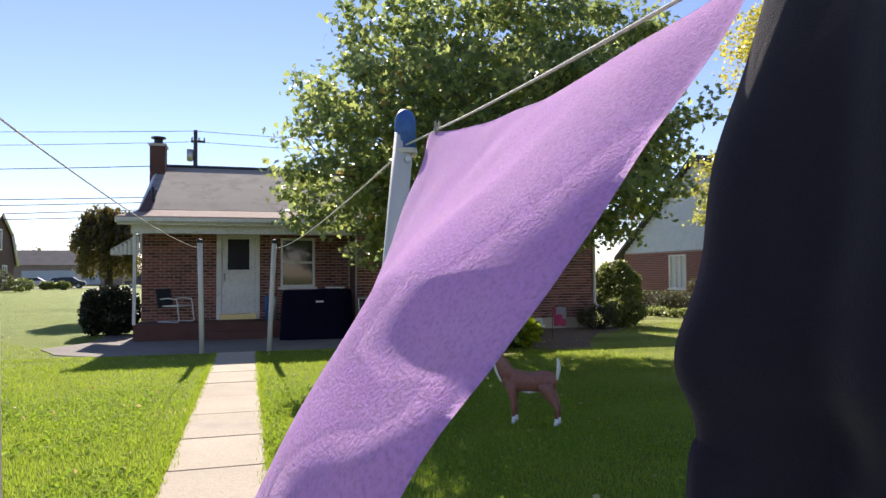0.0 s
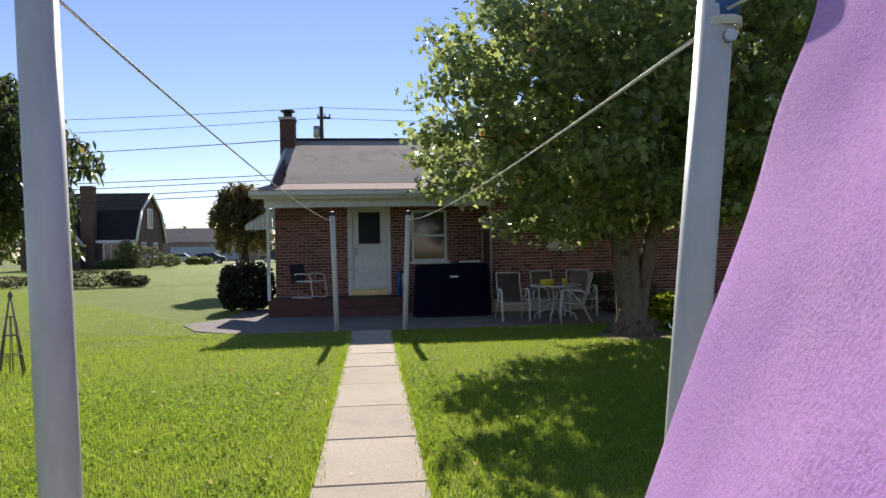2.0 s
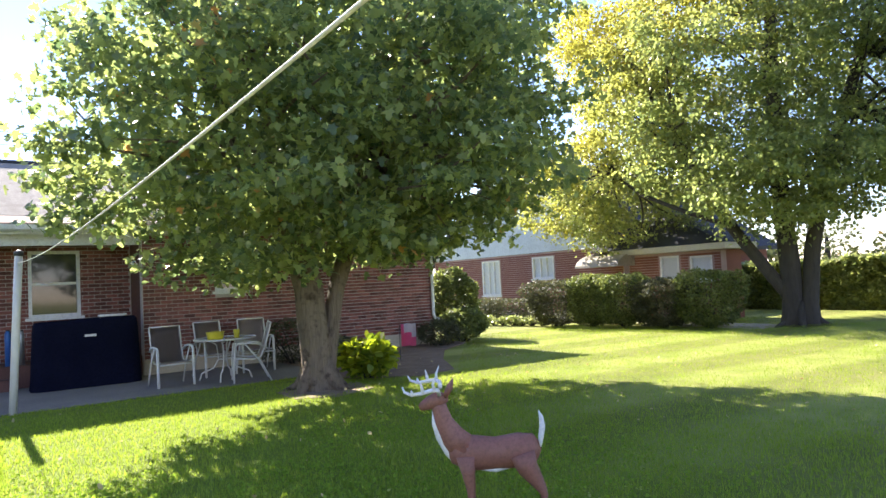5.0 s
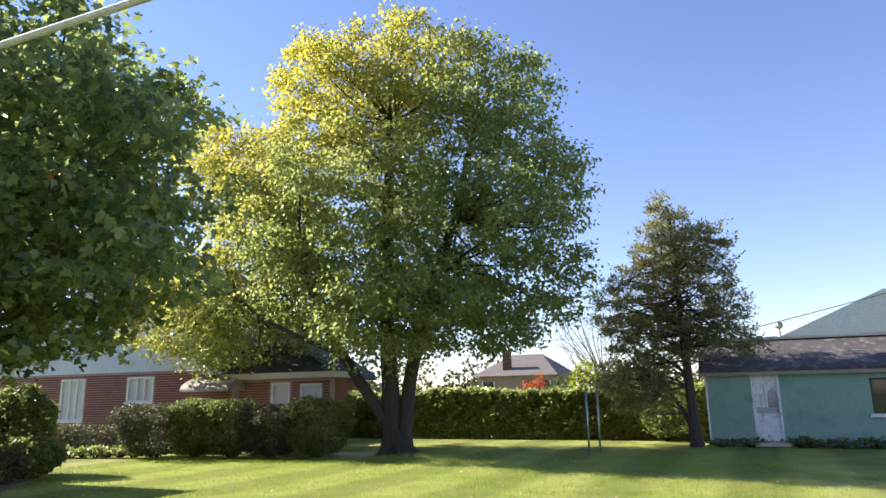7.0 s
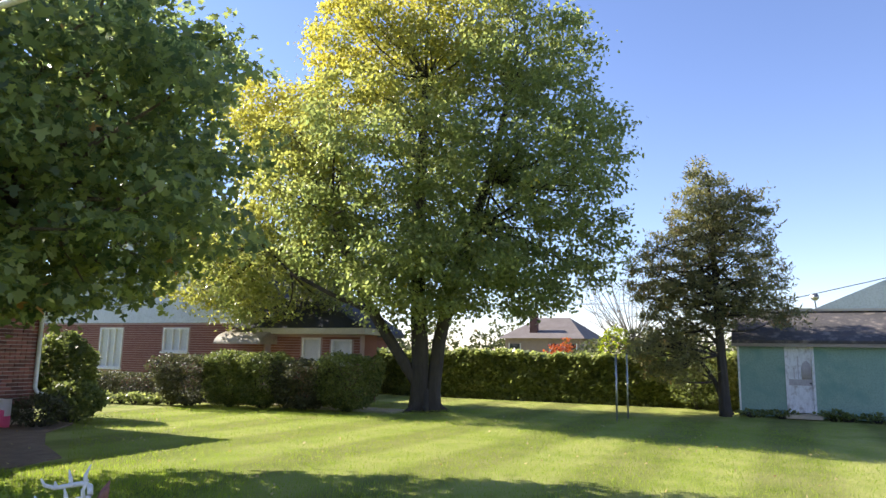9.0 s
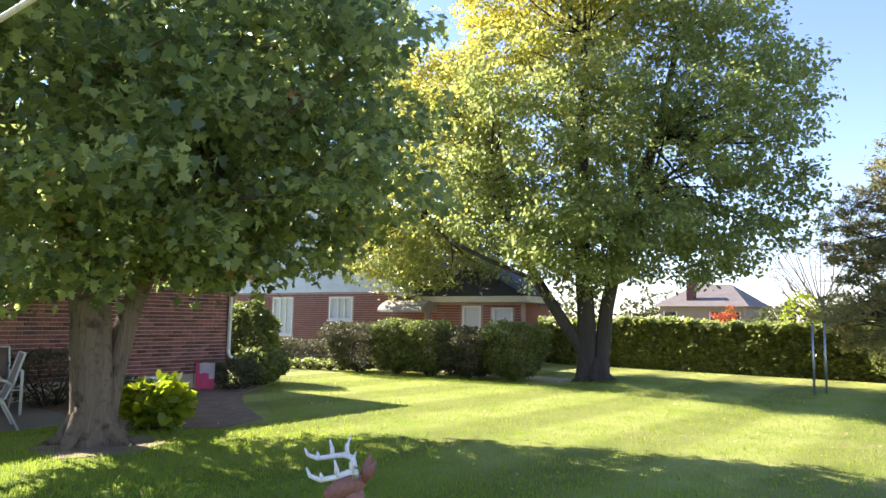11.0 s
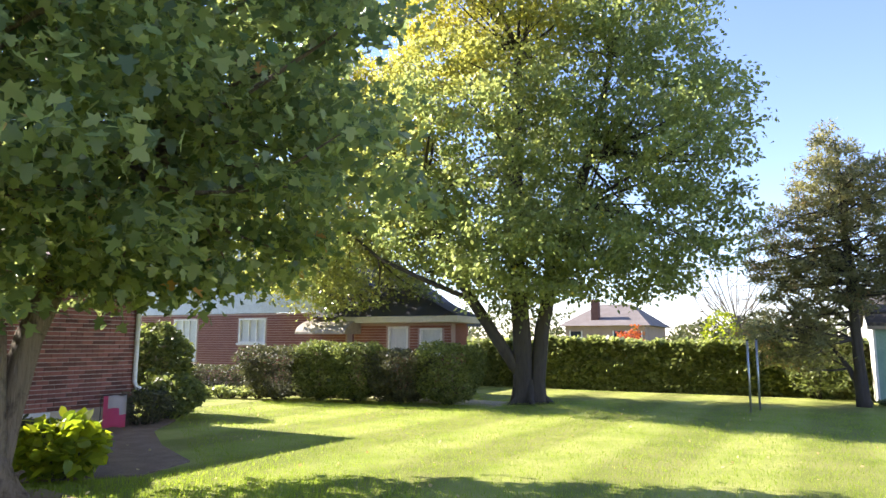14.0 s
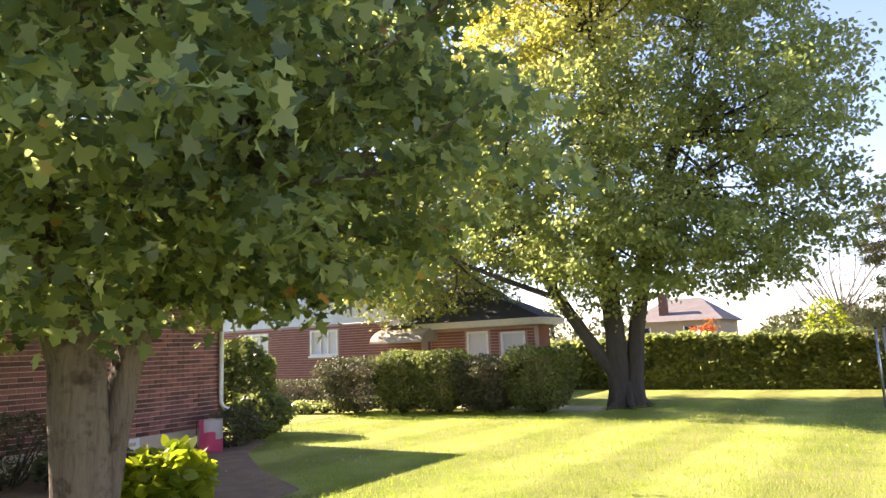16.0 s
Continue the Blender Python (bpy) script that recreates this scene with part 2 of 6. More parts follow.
def box(bm, x0, x1, y0, y1, z0, z1, bevel=0.0, turn=None, slot=0):
    vs = [bm.verts.new((x, y, z)) for x in (x0, x1) for y in (y0, y1) for z in (z0, z1)]
    fs = [bm.faces.new([vs[i] for i in f]) for f in ((0, 1, 3, 2), (4, 6, 7, 5), (0, 4, 5, 1), (2, 3, 7, 6), (0, 2, 6, 4), (1, 5, 7, 3))]
    for f in fs:
        f.material_index = slot
    if bevel:
        edges = list({e for f in fs for e in f.edges})
        out = bmesh.ops.bevel(bm, geom=edges, offset=bevel, segments=2, affect="EDGES")
        vs = list({v for f in out["faces"] for v in f.verts} | {v for v in vs if v.is_valid})
    if turn is not None:
        bmesh.ops.transform(bm, matrix=turn, verts=[v for v in vs if v.is_valid])
    return vs


def boxed(*dims, bevel=0.0, turn=None):
    bm = bmesh.new()
    box(bm, *dims, bevel=bevel, turn=turn)
    return bm


def tube(bm, pts, radii, seg=10, flat=1.0, cap=True, slot=0):
    """A tube along points, with a radius at each; flat squeezes it sideways."""
    pts = [Vector(p) for p in pts]
    if not isinstance(radii, (list, tuple)):
        radii = [radii] * len(pts)
    rings, side = [], None
    for i, p in enumerate(pts):
        d = (pts[min(i + 1, len(pts) - 1)] - pts[max(i - 1, 0)]).normalized()
        if side is None:
            side = d.cross(Vector((0, 0, 1)) if abs(d.z) < 0.9 else Vector((0, 1, 0))).normalized()
        side = (side - d * side.dot(d)).normalized()
        up = d.cross(side)
        rings.append([bm.verts.new(p + radii[i] * (math.cos(a) * side * flat + math.sin(a) * up)) for a in (2 * math.pi * k / seg for k in range(seg))])
    for a, b in zip(rings, rings[1:]):
        for k in range(seg):
            f = bm.faces.new((a[k], a[(k + 1) % seg], b[(k + 1) % seg], b[k]))
            f.material_index, f.smooth = slot, True
    if cap:
        for ring in (rings[0][::-1], rings[-1]):
            bm.faces.new(ring).material_index = slot
    return rings


def tubed(pts, radii, seg=10, flat=1.0):
    bm = bmesh.new()
    tube(bm, pts, radii, seg, flat)
    return bm


def poly(bm, pts, slot=0):
    f = bm.faces.new([bm.verts.new(p) for p in pts])
    f.material_index = slot
    return f


def slab(pts, thick):
    """A flat plate: a plane outline pushed down by thick."""
    bm = bmesh.new()
    f = poly(bm, pts)
    if f.normal.z < 0:
        f.normal_flip()
    out = bmesh.ops.extrude_face_region(bm, geom=[f])
    vs = [g for g in out["geom"] if isinstance(g, bmesh.types.BMVert)]
    bmesh.ops.translate(bm, vec=(0, 0, -thick), verts=vs)
    bmesh.ops.recalc_face_normals(bm, faces=bm.faces)
    return bm


def curve_pts(a, b, sag, n=16):
    a, b = Vector(a), Vector(b)
    return [a.lerp(b, k / n) - Vector((0, 0, sag * 4 * (k / n) * (1 - k / n))) for k in range(n + 1)]


MAPLE_HALF = [(0.36, -0.04), (0.3, 0.22), (0.7, 0.46), (0.26, 0.54), (0.28, 0.82)]
MAPLE = [(0, 0.03)] + MAPLE_HALF + [(0, 1.1)] + [(-x, y) for x, y in reversed(MAPLE_HALF)]
OVAL = [(0, 0), (0.3, 0.3), (0.28, 0.65), (0, 1.0), (-0.28, 0.65), (-0.3, 0.3)]
SLIM = [(0, 0), (0.12, 0.35), (0, 1.0), (-0.12, 0.35)]
BLADES = [(-0.11, 0), (0.11, 0), (0, 1.0)]


def leaf_mesh(name, centres, sizes, shape, rng, droop=0.5, upright=False, fold=0.25):
    """Many leaves in one mesh, each a folded polygon of its own, turned at random about its stalk."""
    n, k = len(centres), len(shape)
    sh = np.array(shape)
    yaw = rng.uniform(0, 2 * math.pi, n)
    tilt = rng.normal(-droop, 0.55, n) if not upright else rng.normal(1.25, 0.25, n)
    spin = rng.normal(0, 0.7, n) if not upright else rng.normal(0, 0.3, n)
    d = np.stack([np.cos(yaw) * np.cos(tilt), np.sin(yaw) * np.cos(tilt), np.sin(tilt)], 1)
    s = np.stack([-np.sin(yaw), np.cos(yaw), np.zeros(n)], 1)
    u = np.cross(d, s)
    side = s * np.cos(spin)[:, None] + u * np.sin(spin)[:, None]
    nrm = np.cross(d, side)
    v = (centres[:, None, :] + sizes[:, None, None] * (side[:, None, :] * sh[None, :, :1] + d[:, None, :] * sh[None, :, 1:] + nrm[:, None, :] * (np.abs(sh[None, :, :1]) * fold)))
    me = bpy.data.meshes.new(name)
    me.vertices.add(n * k)
    me.vertices.foreach_set("co", v.astype(np.float32).ravel())
    me.loops.add(n * k)
    me.loops.foreach_set("vertex_index", np.arange(n * k, dtype=np.int32))
    me.polygons.add(n)
    me.polygons.foreach_set("loop_start", np.arange(0, n * k, k, dtype=np.int32))
    me.polygons.foreach_set("loop_total", np.full(n, k, dtype=np.int32))
    me.update(calc_edges=True)
    return me


def clump_cloud(rng, blobs, boughs, clumps, per, radius, spread, hollow=0.3):
    """Places for leaves: boughs set apart in ellipsoids (x, y, z, rx, ry, rz, weight), clumps in each bough, leaves in each clump."""
    w = np.array([b[6] for b in blobs], float)
    bl = np.array([b[:6] for b in blobs])
    kept = []
    for _ in range(boughs * 12):
        b = bl[rng.choice(len(bl), p=w / w.sum())]
        d = rng.normal(size=3)
        d /= np.linalg.norm(d)
        c = b[:3] + d * b[3:] * (hollow + (1 - hollow) * rng.uniform() ** 0.55)
        if all(np.linalg.norm((c - k) * (1, 1, 1.5)) > radius * 1.05 for k in kept):
            kept.append(c)
        if len(kept) == boughs:
            break
    c = np.array(kept)
    size = radius * rng.uniform(0.55, 1.15, len(c))
    n = len(c) * clumps
    d = rng.normal(size=(n, 3))
    d /= np.linalg.norm(d, axis=1)[:, None]
    q = np.repeat(c, clumps, 0) + d * (rng.uniform(0.1, 1.0, (n, 1)) ** 0.6) * np.repeat(size, clumps)[:, None] * (1.0, 1.0, 0.62)
    q = np.repeat(q, per, 0)
    return q + rng.normal(size=q.shape) * (1.1, 1.1, 0.6) * spread * rng.uniform(0.4, 1.0, (len(q), 1)), c


def leaves_part(name, me, material, parent, label=""):
    me.materials.append(material)
    ob = new(name, me)
    ob.parent = parent
    if label:
        ob["label"] = label
    return ob


# ---- ground ----
bm = bmesh.new()
xs = sorted({-600, -250, -120, -60, -35, 35, 60, 120, 250, 600} | set(range(-24, 30, 3)))
ys = sorted({-400, -120, -60, -30, 60, 80, 120, 250, 700} | set(range(-15, 51, 3)))
grid = [[bm.verts.new((x, y, 0.05 * noise.noise((x * 0.11, y * 0.11, 3.1)) - 0.03 if (x < -3 or x > 11 or y > 28) else 0.0)) for y in ys] for x in xs]
for i in range(len(xs) - 1):
    for j in range(len(ys) - 1):
        bm.faces.new((grid[i][j], grid[i + 1][j], grid[i + 1][j + 1], grid[i][j + 1]))
ground = tagged(link("ground", bm, LAWN, smooth=True), "sunlit mown green lawn with faint mowing stripes", "lawn", kind="structure")

WALK_L, WALK_R = -0.41, 0.34
pavement = thing("pavement", (0, 0, 0), "narrow weathered concrete garden path of cast slabs", "path", kind="structure")
rng = np.random.default_rng(5)
y = -9.0
while y < 14.1:
    step = 1.06 + 0.06 * rng.uniform(-1, 1)
    end = min(y + step, 14.2)
    wob = rng.uniform(-0.012, 0.012, 4)
    bmq = bmesh.new()
    box(bmq, WALK_L + wob[0], WALK_R + wob[1], y + 0.008, end - 0.008, -0.08, 0.022 + wob[2] * 0.4, bevel=0.01)
    part("paving_slab", bmq, CONCRETE, pavement)
    y = end

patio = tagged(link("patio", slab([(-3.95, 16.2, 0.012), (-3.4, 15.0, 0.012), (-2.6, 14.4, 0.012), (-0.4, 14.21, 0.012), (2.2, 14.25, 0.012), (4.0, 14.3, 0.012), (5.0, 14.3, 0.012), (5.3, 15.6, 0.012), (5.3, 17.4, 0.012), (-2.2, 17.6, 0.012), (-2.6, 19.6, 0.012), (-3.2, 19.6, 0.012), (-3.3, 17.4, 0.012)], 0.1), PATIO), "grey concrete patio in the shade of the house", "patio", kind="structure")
# ---- the brick house ----
FRONT, RECESS = 17.2, 18.4      # front wall of the long wing, and the porch's back wall
X0, XC, X1, BACK = -2.35, 2.78, 9.42, 25.4
EAVE_Z, RIDGE_Y, RIDGE_Z = 2.78, 21.5, 4.72
house = thing("brick_house", (0, 0, 0), "single-storey red brick house with grey shingle roof", "house")


def wall_with_holes(name, along0, along1, z0, z1, depth0, depth1, holes, material, parent, axis="x", label=""):
    """A wall of thickness depth0..depth1 along x or y, with rectangular openings (a0, a1, z0, z1)."""
    bm = bmesh.new()
    cuts_a = sorted({along0, along1, *(h[0] for h in holes), *(h[1] for h in holes)})
    cuts_z = sorted({z0, z1, *(h[2] for h in holes), *(h[3] for h in holes)})
    for a, b in zip(cuts_a, cuts_a[1:]):
        for c, d in zip(cuts_z, cuts_z[1:]):
            ma, mz = (a + b) / 2, (c + d) / 2
            if any(h[0] < ma < h[1] and h[2] < mz < h[3] for h in holes):
                continue
            if axis == "x":
                box(bm, a, b, depth0, depth1, c, d)
            else:
                box(bm, depth0, depth1, a, b, c, d)
    bmesh.ops.remove_doubles(bm, verts=bm.verts, dist=1e-5)
    inner = [f for f in bm.faces if any(all(g is not f and set(g.verts) == set(f.verts) for _ in (0,)) for g in f.edges[0].link_faces)]
    if inner:
        bmesh.ops.delete(bm, geom=inner, context="FACES")
    return part(name, bm, material, parent, label)


DOOR = (-0.56, 0.42, 0.40, 2.67)
WIN = (0.98, 1.86, 1.2, 2.48)
SMALL = (4.14, 4.78, 1.54, 2.13)
wall_with_holes("porch_wall", X0, XC, 0.0, 2.9, RECESS + 0.008, RECESS + 0.25, [DOOR, WIN], MORTAR, house)
wall_with_holes("wing_wall", XC, X1, 0.0, 2.75, FRONT + 0.008, FRONT + 0.25, [SMALL], MORTAR, house)
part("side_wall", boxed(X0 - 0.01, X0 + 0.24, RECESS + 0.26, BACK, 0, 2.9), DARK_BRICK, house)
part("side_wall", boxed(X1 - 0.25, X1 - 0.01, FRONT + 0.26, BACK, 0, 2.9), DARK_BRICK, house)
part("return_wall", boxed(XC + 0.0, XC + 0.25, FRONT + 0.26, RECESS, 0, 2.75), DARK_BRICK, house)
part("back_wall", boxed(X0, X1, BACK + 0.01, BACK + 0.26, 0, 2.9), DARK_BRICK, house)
part("foundation", boxed(XC - 0.01, X1 + 0.02, FRONT - 0.025, FRONT + 0.2, 0.0, 0.3), CONCRETE, house, "grey concrete foundation")


def gable_wall(x0, x1):
    bm = bmesh.new()
    pts = [(FRONT + 0.1, 2.9), (BACK, 2.9), (RIDGE_Y, RIDGE_Z - 0.12)]
    a = [bm.verts.new((x0, *p)) for p in pts]
    b = [bm.verts.new((x1, *p)) for p in pts]
    bm.faces.new(a), bm.faces.new(b[::-1])
    for i in range(3):
        bm.faces.new((a[i], b[i], b[(i + 1) % 3], a[(i + 1) % 3]))
    bmesh.ops.recalc_face_normals(bm, faces=bm.faces)
    return bm


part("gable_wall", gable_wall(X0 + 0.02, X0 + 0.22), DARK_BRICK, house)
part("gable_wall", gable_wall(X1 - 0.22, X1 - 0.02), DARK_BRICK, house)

# roof: a flatter strip over the porch, the steeper slope above, and the far slope
KINK_Y, KINK_Z = 18.1, 3.14
roof = part("roof", slab([(X0 + 0.02, KINK_Y, KINK_Z), (X1 + 0.3, KINK_Y, KINK_Z), (X1 + 0.3, RIDGE_Y, RIDGE_Z), (X0 + 0.02, RIDGE_Y, RIDGE_Z)], 0.1), SHINGLE, house, "grey asphalt shingle roof")
part("roof", slab([(X0 + 0.02, RIDGE_Y + 0.005, RIDGE_Z), (X1 + 0.3, RIDGE_Y + 0.005, RIDGE_Z), (X1 + 0.3, BACK + 0.4, 2.8), (X0 + 0.02, BACK + 0.4, 2.8)], 0.1), SHINGLE, house)
part("porch_roof", slab([(X0 - 0.33, FRONT - 0.32, EAVE_Z + 0.1), (X1 + 0.3, FRONT - 0.32, EAVE_Z + 0.1), (X1 + 0.3, KINK_Y + 0.02, KINK_Z - 0.004), (X0 + 0.02, KINK_Y + 0.02, KINK_Z - 0.004)], 0.07), SHINGLE_LOW, house, "brownish low-pitched porch roof")
part("ridge_cap", tubed([(X0 + 0.02, RIDGE_Y, RIDGE_Z + 0.01), (X1 + 0.3, RIDGE_Y, RIDGE_Z + 0.01)], 0.06, 6), DARK_SHINGLE, house)
part("ceiling_panel", boxed(X0, XC + 0.3, FRONT + 0.05, RECESS, 2.7, 2.74), WHITE, house, "white porch ceiling")
part("fascia", boxed(X0 - 0.3, X1 + 0.3, FRONT - 0.32, FRONT - 0.29, EAVE_Z - 0.1, EAVE_Z + 0.06), WHITE, house)
part("porch_beam", boxed(X0 - 0.05, XC, FRONT - 0.05, FRONT + 0.08, 2.5, 2.7), WHITE, house, "white-painted porch beam")
part("rake_board", tubed([(X0 + 0.0, KINK_Y, KINK_Z - 0.06), (X0 + 0.0, RIDGE_Y, RIDGE_Z - 0.06)], 0.07, 4), WHITE, house)


def gutter(x0, x1, y, z, parent):
    bm = bmesh.new()
    prof = [(0.0, 0.06), (0.0, -0.05), (-0.06, -0.06), (-0.11, -0.02), (-0.12, 0.06), (-0.105, 0.06), (-0.09, -0.005), (-0.06, -0.04), (-0.015, -0.035), (-0.015, 0.06)]
    rings = [[bm.verts.new((x, y + a, z + b)) for a, b in prof] for x in (x0, x1)]
    for k in range(len(prof)):
        bm.faces.new((rings[0][k], rings[1][k], rings[1][(k + 1) % len(prof)], rings[0][(k + 1) % len(prof)]))
    bm.faces.new(rings[0]), bm.faces.new(rings[1][::-1])
    bmesh.ops.recalc_face_normals(bm, faces=bm.faces)
    return part("gutter", bm, WHITE, parent, "white metal gutter")


gutter(X0 - 0.33, X1 + 0.3, FRONT - 0.325, EAVE_Z + 0.0, house)
spout = part("downspout", tubed([(X1 - 0.04, FRONT - 0.3, 2.7), (X1 - 0.05, FRONT - 0.06, 2.45), (X1 - 0.05, FRONT - 0.06, 0.72), (X1 - 0.02, FRONT - 0.1, 0.62), (X1 + 0.16, FRONT - 0.16, 0.55)], 0.042, 8), WHITE, house, "white metal downspout")
part("porch_post", boxed(X0 - 0.02, X0 + 0.05, FRONT + 0.0, FRONT + 0.07, 0.4, 2.6), WHITE, house, "slim white porch post")

# porch floor and steps
part("porch_floor", boxed(X0 - 0.02, XC - 0.01, FRONT + 0.12, RECESS + 0.0, 0.0, 0.40, bevel=0.015), DARK_BRICK, house, "dark red brick porch floor")
part("porch_step", boxed(-0.75, 0.62, FRONT - 0.18, FRONT + 0.12, 0.0, 0.2, bevel=0.012), DARK_BRICK, house, "brick step with worn edge")

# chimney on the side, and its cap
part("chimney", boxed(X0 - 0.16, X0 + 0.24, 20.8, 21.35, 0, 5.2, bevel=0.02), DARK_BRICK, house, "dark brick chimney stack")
part("chimney_crown", boxed(X0 - 0.19, X0 + 0.27, 20.77, 21.38, 5.201, 5.27), MORTAR, house)
part("flue", tubed([(X0 + 0.04, 21.07, 5.271), (X0 + 0.04, 21.07, 5.45)], 0.12, 12), DARK_METAL, house)
part("flue_cap", tubed([(X0 + 0.04, 21.07, 5.45), (X0 + 0.04, 21.07, 5.49)], 0.2, 12), DARK_METAL, house)
part("vent_pipe", tubed([(X0 + 0.22, 18.6, 3.3), (X0 + 0.22, 18.6, 3.75)], 0.04, 8), DARK_METAL, house)

# door: white storm door with an upper pane
door = part("door", boxed(-0.47, 0.34, RECESS + 0.02, RECESS + 0.06, 0.54, 2.58), WHITE, house, "white storm door with dark upper pane")
part("pane", boxed(-0.33, 0.20, RECESS + 0.008, RECESS + 0.019, 1.66, 2.44), SCREEN, door)
part("mid_rail", boxed(-0.45, 0.32, RECESS - 0.004, RECESS + 0.018, 1.55, 1.64), WHITE, door)
part("handle", tubed([(-0.40, RECESS - 0.04, 1.38), (-0.40, RECESS - 0.05, 1.46), (-0.40, RECESS - 0.04, 1.56)], 0.014, 8), METAL, door, "metal door handle")
part("lower_panel", boxed(-0.36, 0.23, RECESS + 0.009, RECESS + 0.019, 0.72, 1.48, bevel=0.004), WHITE, door)
part("threshold", boxed(-0.52, 0.38, RECESS - 0.1, RECESS + 0.08, 0.4, 0.535), surface("brass_sill", (0.5, 0.42, 0.2), (0.6, 0.5, 0.25), 0.4, 4, 30, 0.1, metal=0.6), house, "bright worn door sill")
for x0, x1, z0, z1 in ((-0.6, -0.475, 0.4, 2.6), (0.345, 0.46, 0.4, 2.6), (-0.6, 0.46, 2.601, 2.72)):
    part("door_casing", boxed(x0, x1, RECESS - 0.03, RECESS + 0.06, z0, z1, bevel=0.006), WHITE, house)


def window(parent, a0, a1, z0, z1, face, axis="x", sash=True, fill=GLASS, sign=-1, mullion=False):
    """A window in a wall: frame, sash rails, panes and a sill. face: the wall's outer plane; sign: which way is out."""
    def b(u0, u1, d0, d1, c0, c1, bevel=0.0):
        lo, hi = sorted((face + sign * d0, face + sign * d1))
        return boxed(u0, u1, lo, hi, c0, c1, bevel=bevel) if axis == "x" else boxed(lo, hi, u0, u1, c0, c1, bevel=bevel)
    w = part("window", b(a0, a1, -0.10, -0.07, z0, z1), fill, parent)
    t = 0.06
    for u0, u1, c0, c1 in ((a0, a0 + t, z0, z1), (a1 - t, a1, z0, z1), (a0 + t, a1 - t, z1 - t, z1), (a0 + t, a1 - t, z0, z0 + t)):
        part("frame", b(u0, u1, -0.068, 0.02, c0, c1), WHITE, w)
    if sash:
        mz = (z0 + z1) / 2
        part("meeting_rail", b(a0 + t, a1 - t, -0.068, -0.01, mz - 0.025, mz + 0.025), WHITE, w)
    if mullion:
        for k in (0.36, 0.64):
            ma = a0 + (a1 - a0) * k
            part("mullion", b(ma - 0.02, ma + 0.02, -0.068, -0.005, z0 + t, z1 - t), WHITE, w)
    part("sill", b(a0 - 0.06, a1 + 0.06, -0.05, 0.07, z0 - 0.06, z0 - 0.002), WHITE, w)
    return w


window(house, WIN[0], WIN[1], WIN[2], WIN[3], RECESS)
window(house, SMALL[0], SMALL[1], SMALL[2], SMALL[3], FRONT, sash=False)
# basement window low in the wing
window(house, 7.0, 7.8, 0.12, 0.3, FRONT - 0.03, sash=False)

# metal awning over the side window: sloping pans and a ribbed end
side_aw = part("side_awning", slab([(X0 - 0.78, 18.86, 2.2), (X0 - 0.78, 20.5, 2.2), (X0 - 0.02, 20.5, 2.66), (X0 - 0.02, 18.86, 2.66)], 0.02), WHITE, house, "white ribbed metal awning")
for k in range(8):
    u = X0 - 0.77 + k * 0.094
    part("end_strip", boxed(u, u + 0.08, 18.84 - 0.012 * (k % 2), 18.855, 2.06, 2.18 + 0.058 * k), WHITE, side_aw)
part("front_strip", boxed(X0 - 0.79, X0 - 0.77, 18.86, 20.5, 2.05, 2.18), WHITE, side_aw)
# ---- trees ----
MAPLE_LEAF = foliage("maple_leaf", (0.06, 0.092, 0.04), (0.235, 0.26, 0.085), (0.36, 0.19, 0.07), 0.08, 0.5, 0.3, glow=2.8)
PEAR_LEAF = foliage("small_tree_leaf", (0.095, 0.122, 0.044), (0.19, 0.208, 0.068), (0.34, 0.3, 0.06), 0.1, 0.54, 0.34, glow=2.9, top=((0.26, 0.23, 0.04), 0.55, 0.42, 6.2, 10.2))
CEDAR_LEAF = foliage("cedar_leaf", (0.11, 0.12, 0.055), (0.21, 0.19, 0.085), (0.26, 0.17, 0.08), 0.25, 0.5, 0.6, glow=2.3)
HEDGE_LEAF = foliage("hedge_leaf", (0.07, 0.095, 0.028), (0.19, 0.21, 0.06), (0.22, 0.21, 0.06), 0.1, 0.4, 0.55, glow=2.3)
HEDGE_PALE = foliage("pale_hedge_leaf", (0.11, 0.138, 0.044), (0.275, 0.29, 0.095), (0.42, 0.42, 0.19), 0.13, 0.45, 0.4, glow=2.4)
DARK_HEDGE_LEAF = foliage("yew_leaf", (0.05, 0.055, 0.028), (0.1, 0.1, 0.042), None, 0.08, 0.3, 0.6)
YELLOW_LEAF = foliage("yellow_green_leaf", (0.11, 0.16, 0.018), (0.34, 0.37, 0.03), (0.4, 0.36, 0.05), 0.15, 0.55, 0.4)
WEEP_LEAF = foliage("weeping_leaf", (0.035, 0.05, 0.018), (0.09, 0.11, 0.03), (0.3, 0.24, 0.05), 0.15, 0.45, 0.45)
RED_LEAF = foliage("red_leaf", (0.3, 0.06, 0.03), (0.42, 0.13, 0.04), (0.2, 0.13, 0.03), 0.2, 0.4, 0.5)
FAR_LEAF = foliage("far_leaf", (0.06, 0.075, 0.03), (0.13, 0.135, 0.05), (0.2, 0.14, 0.05), 0.15, 0.3, 0.6)


def limb(bm, a, b, r0, r1, bend, rng, n=6, seg=8):
    a, b = Vector(a), Vector(b)
    off = Vector(rng.normal(size=3)) * bend
    pts = [a.lerp(b, k / n) + off * math.sin(math.pi * k / n) for k in range(n + 1)]
    tube(bm, pts, [r0 + (r1 - r0) * k / n for k in range(n + 1)], seg)
    return pts


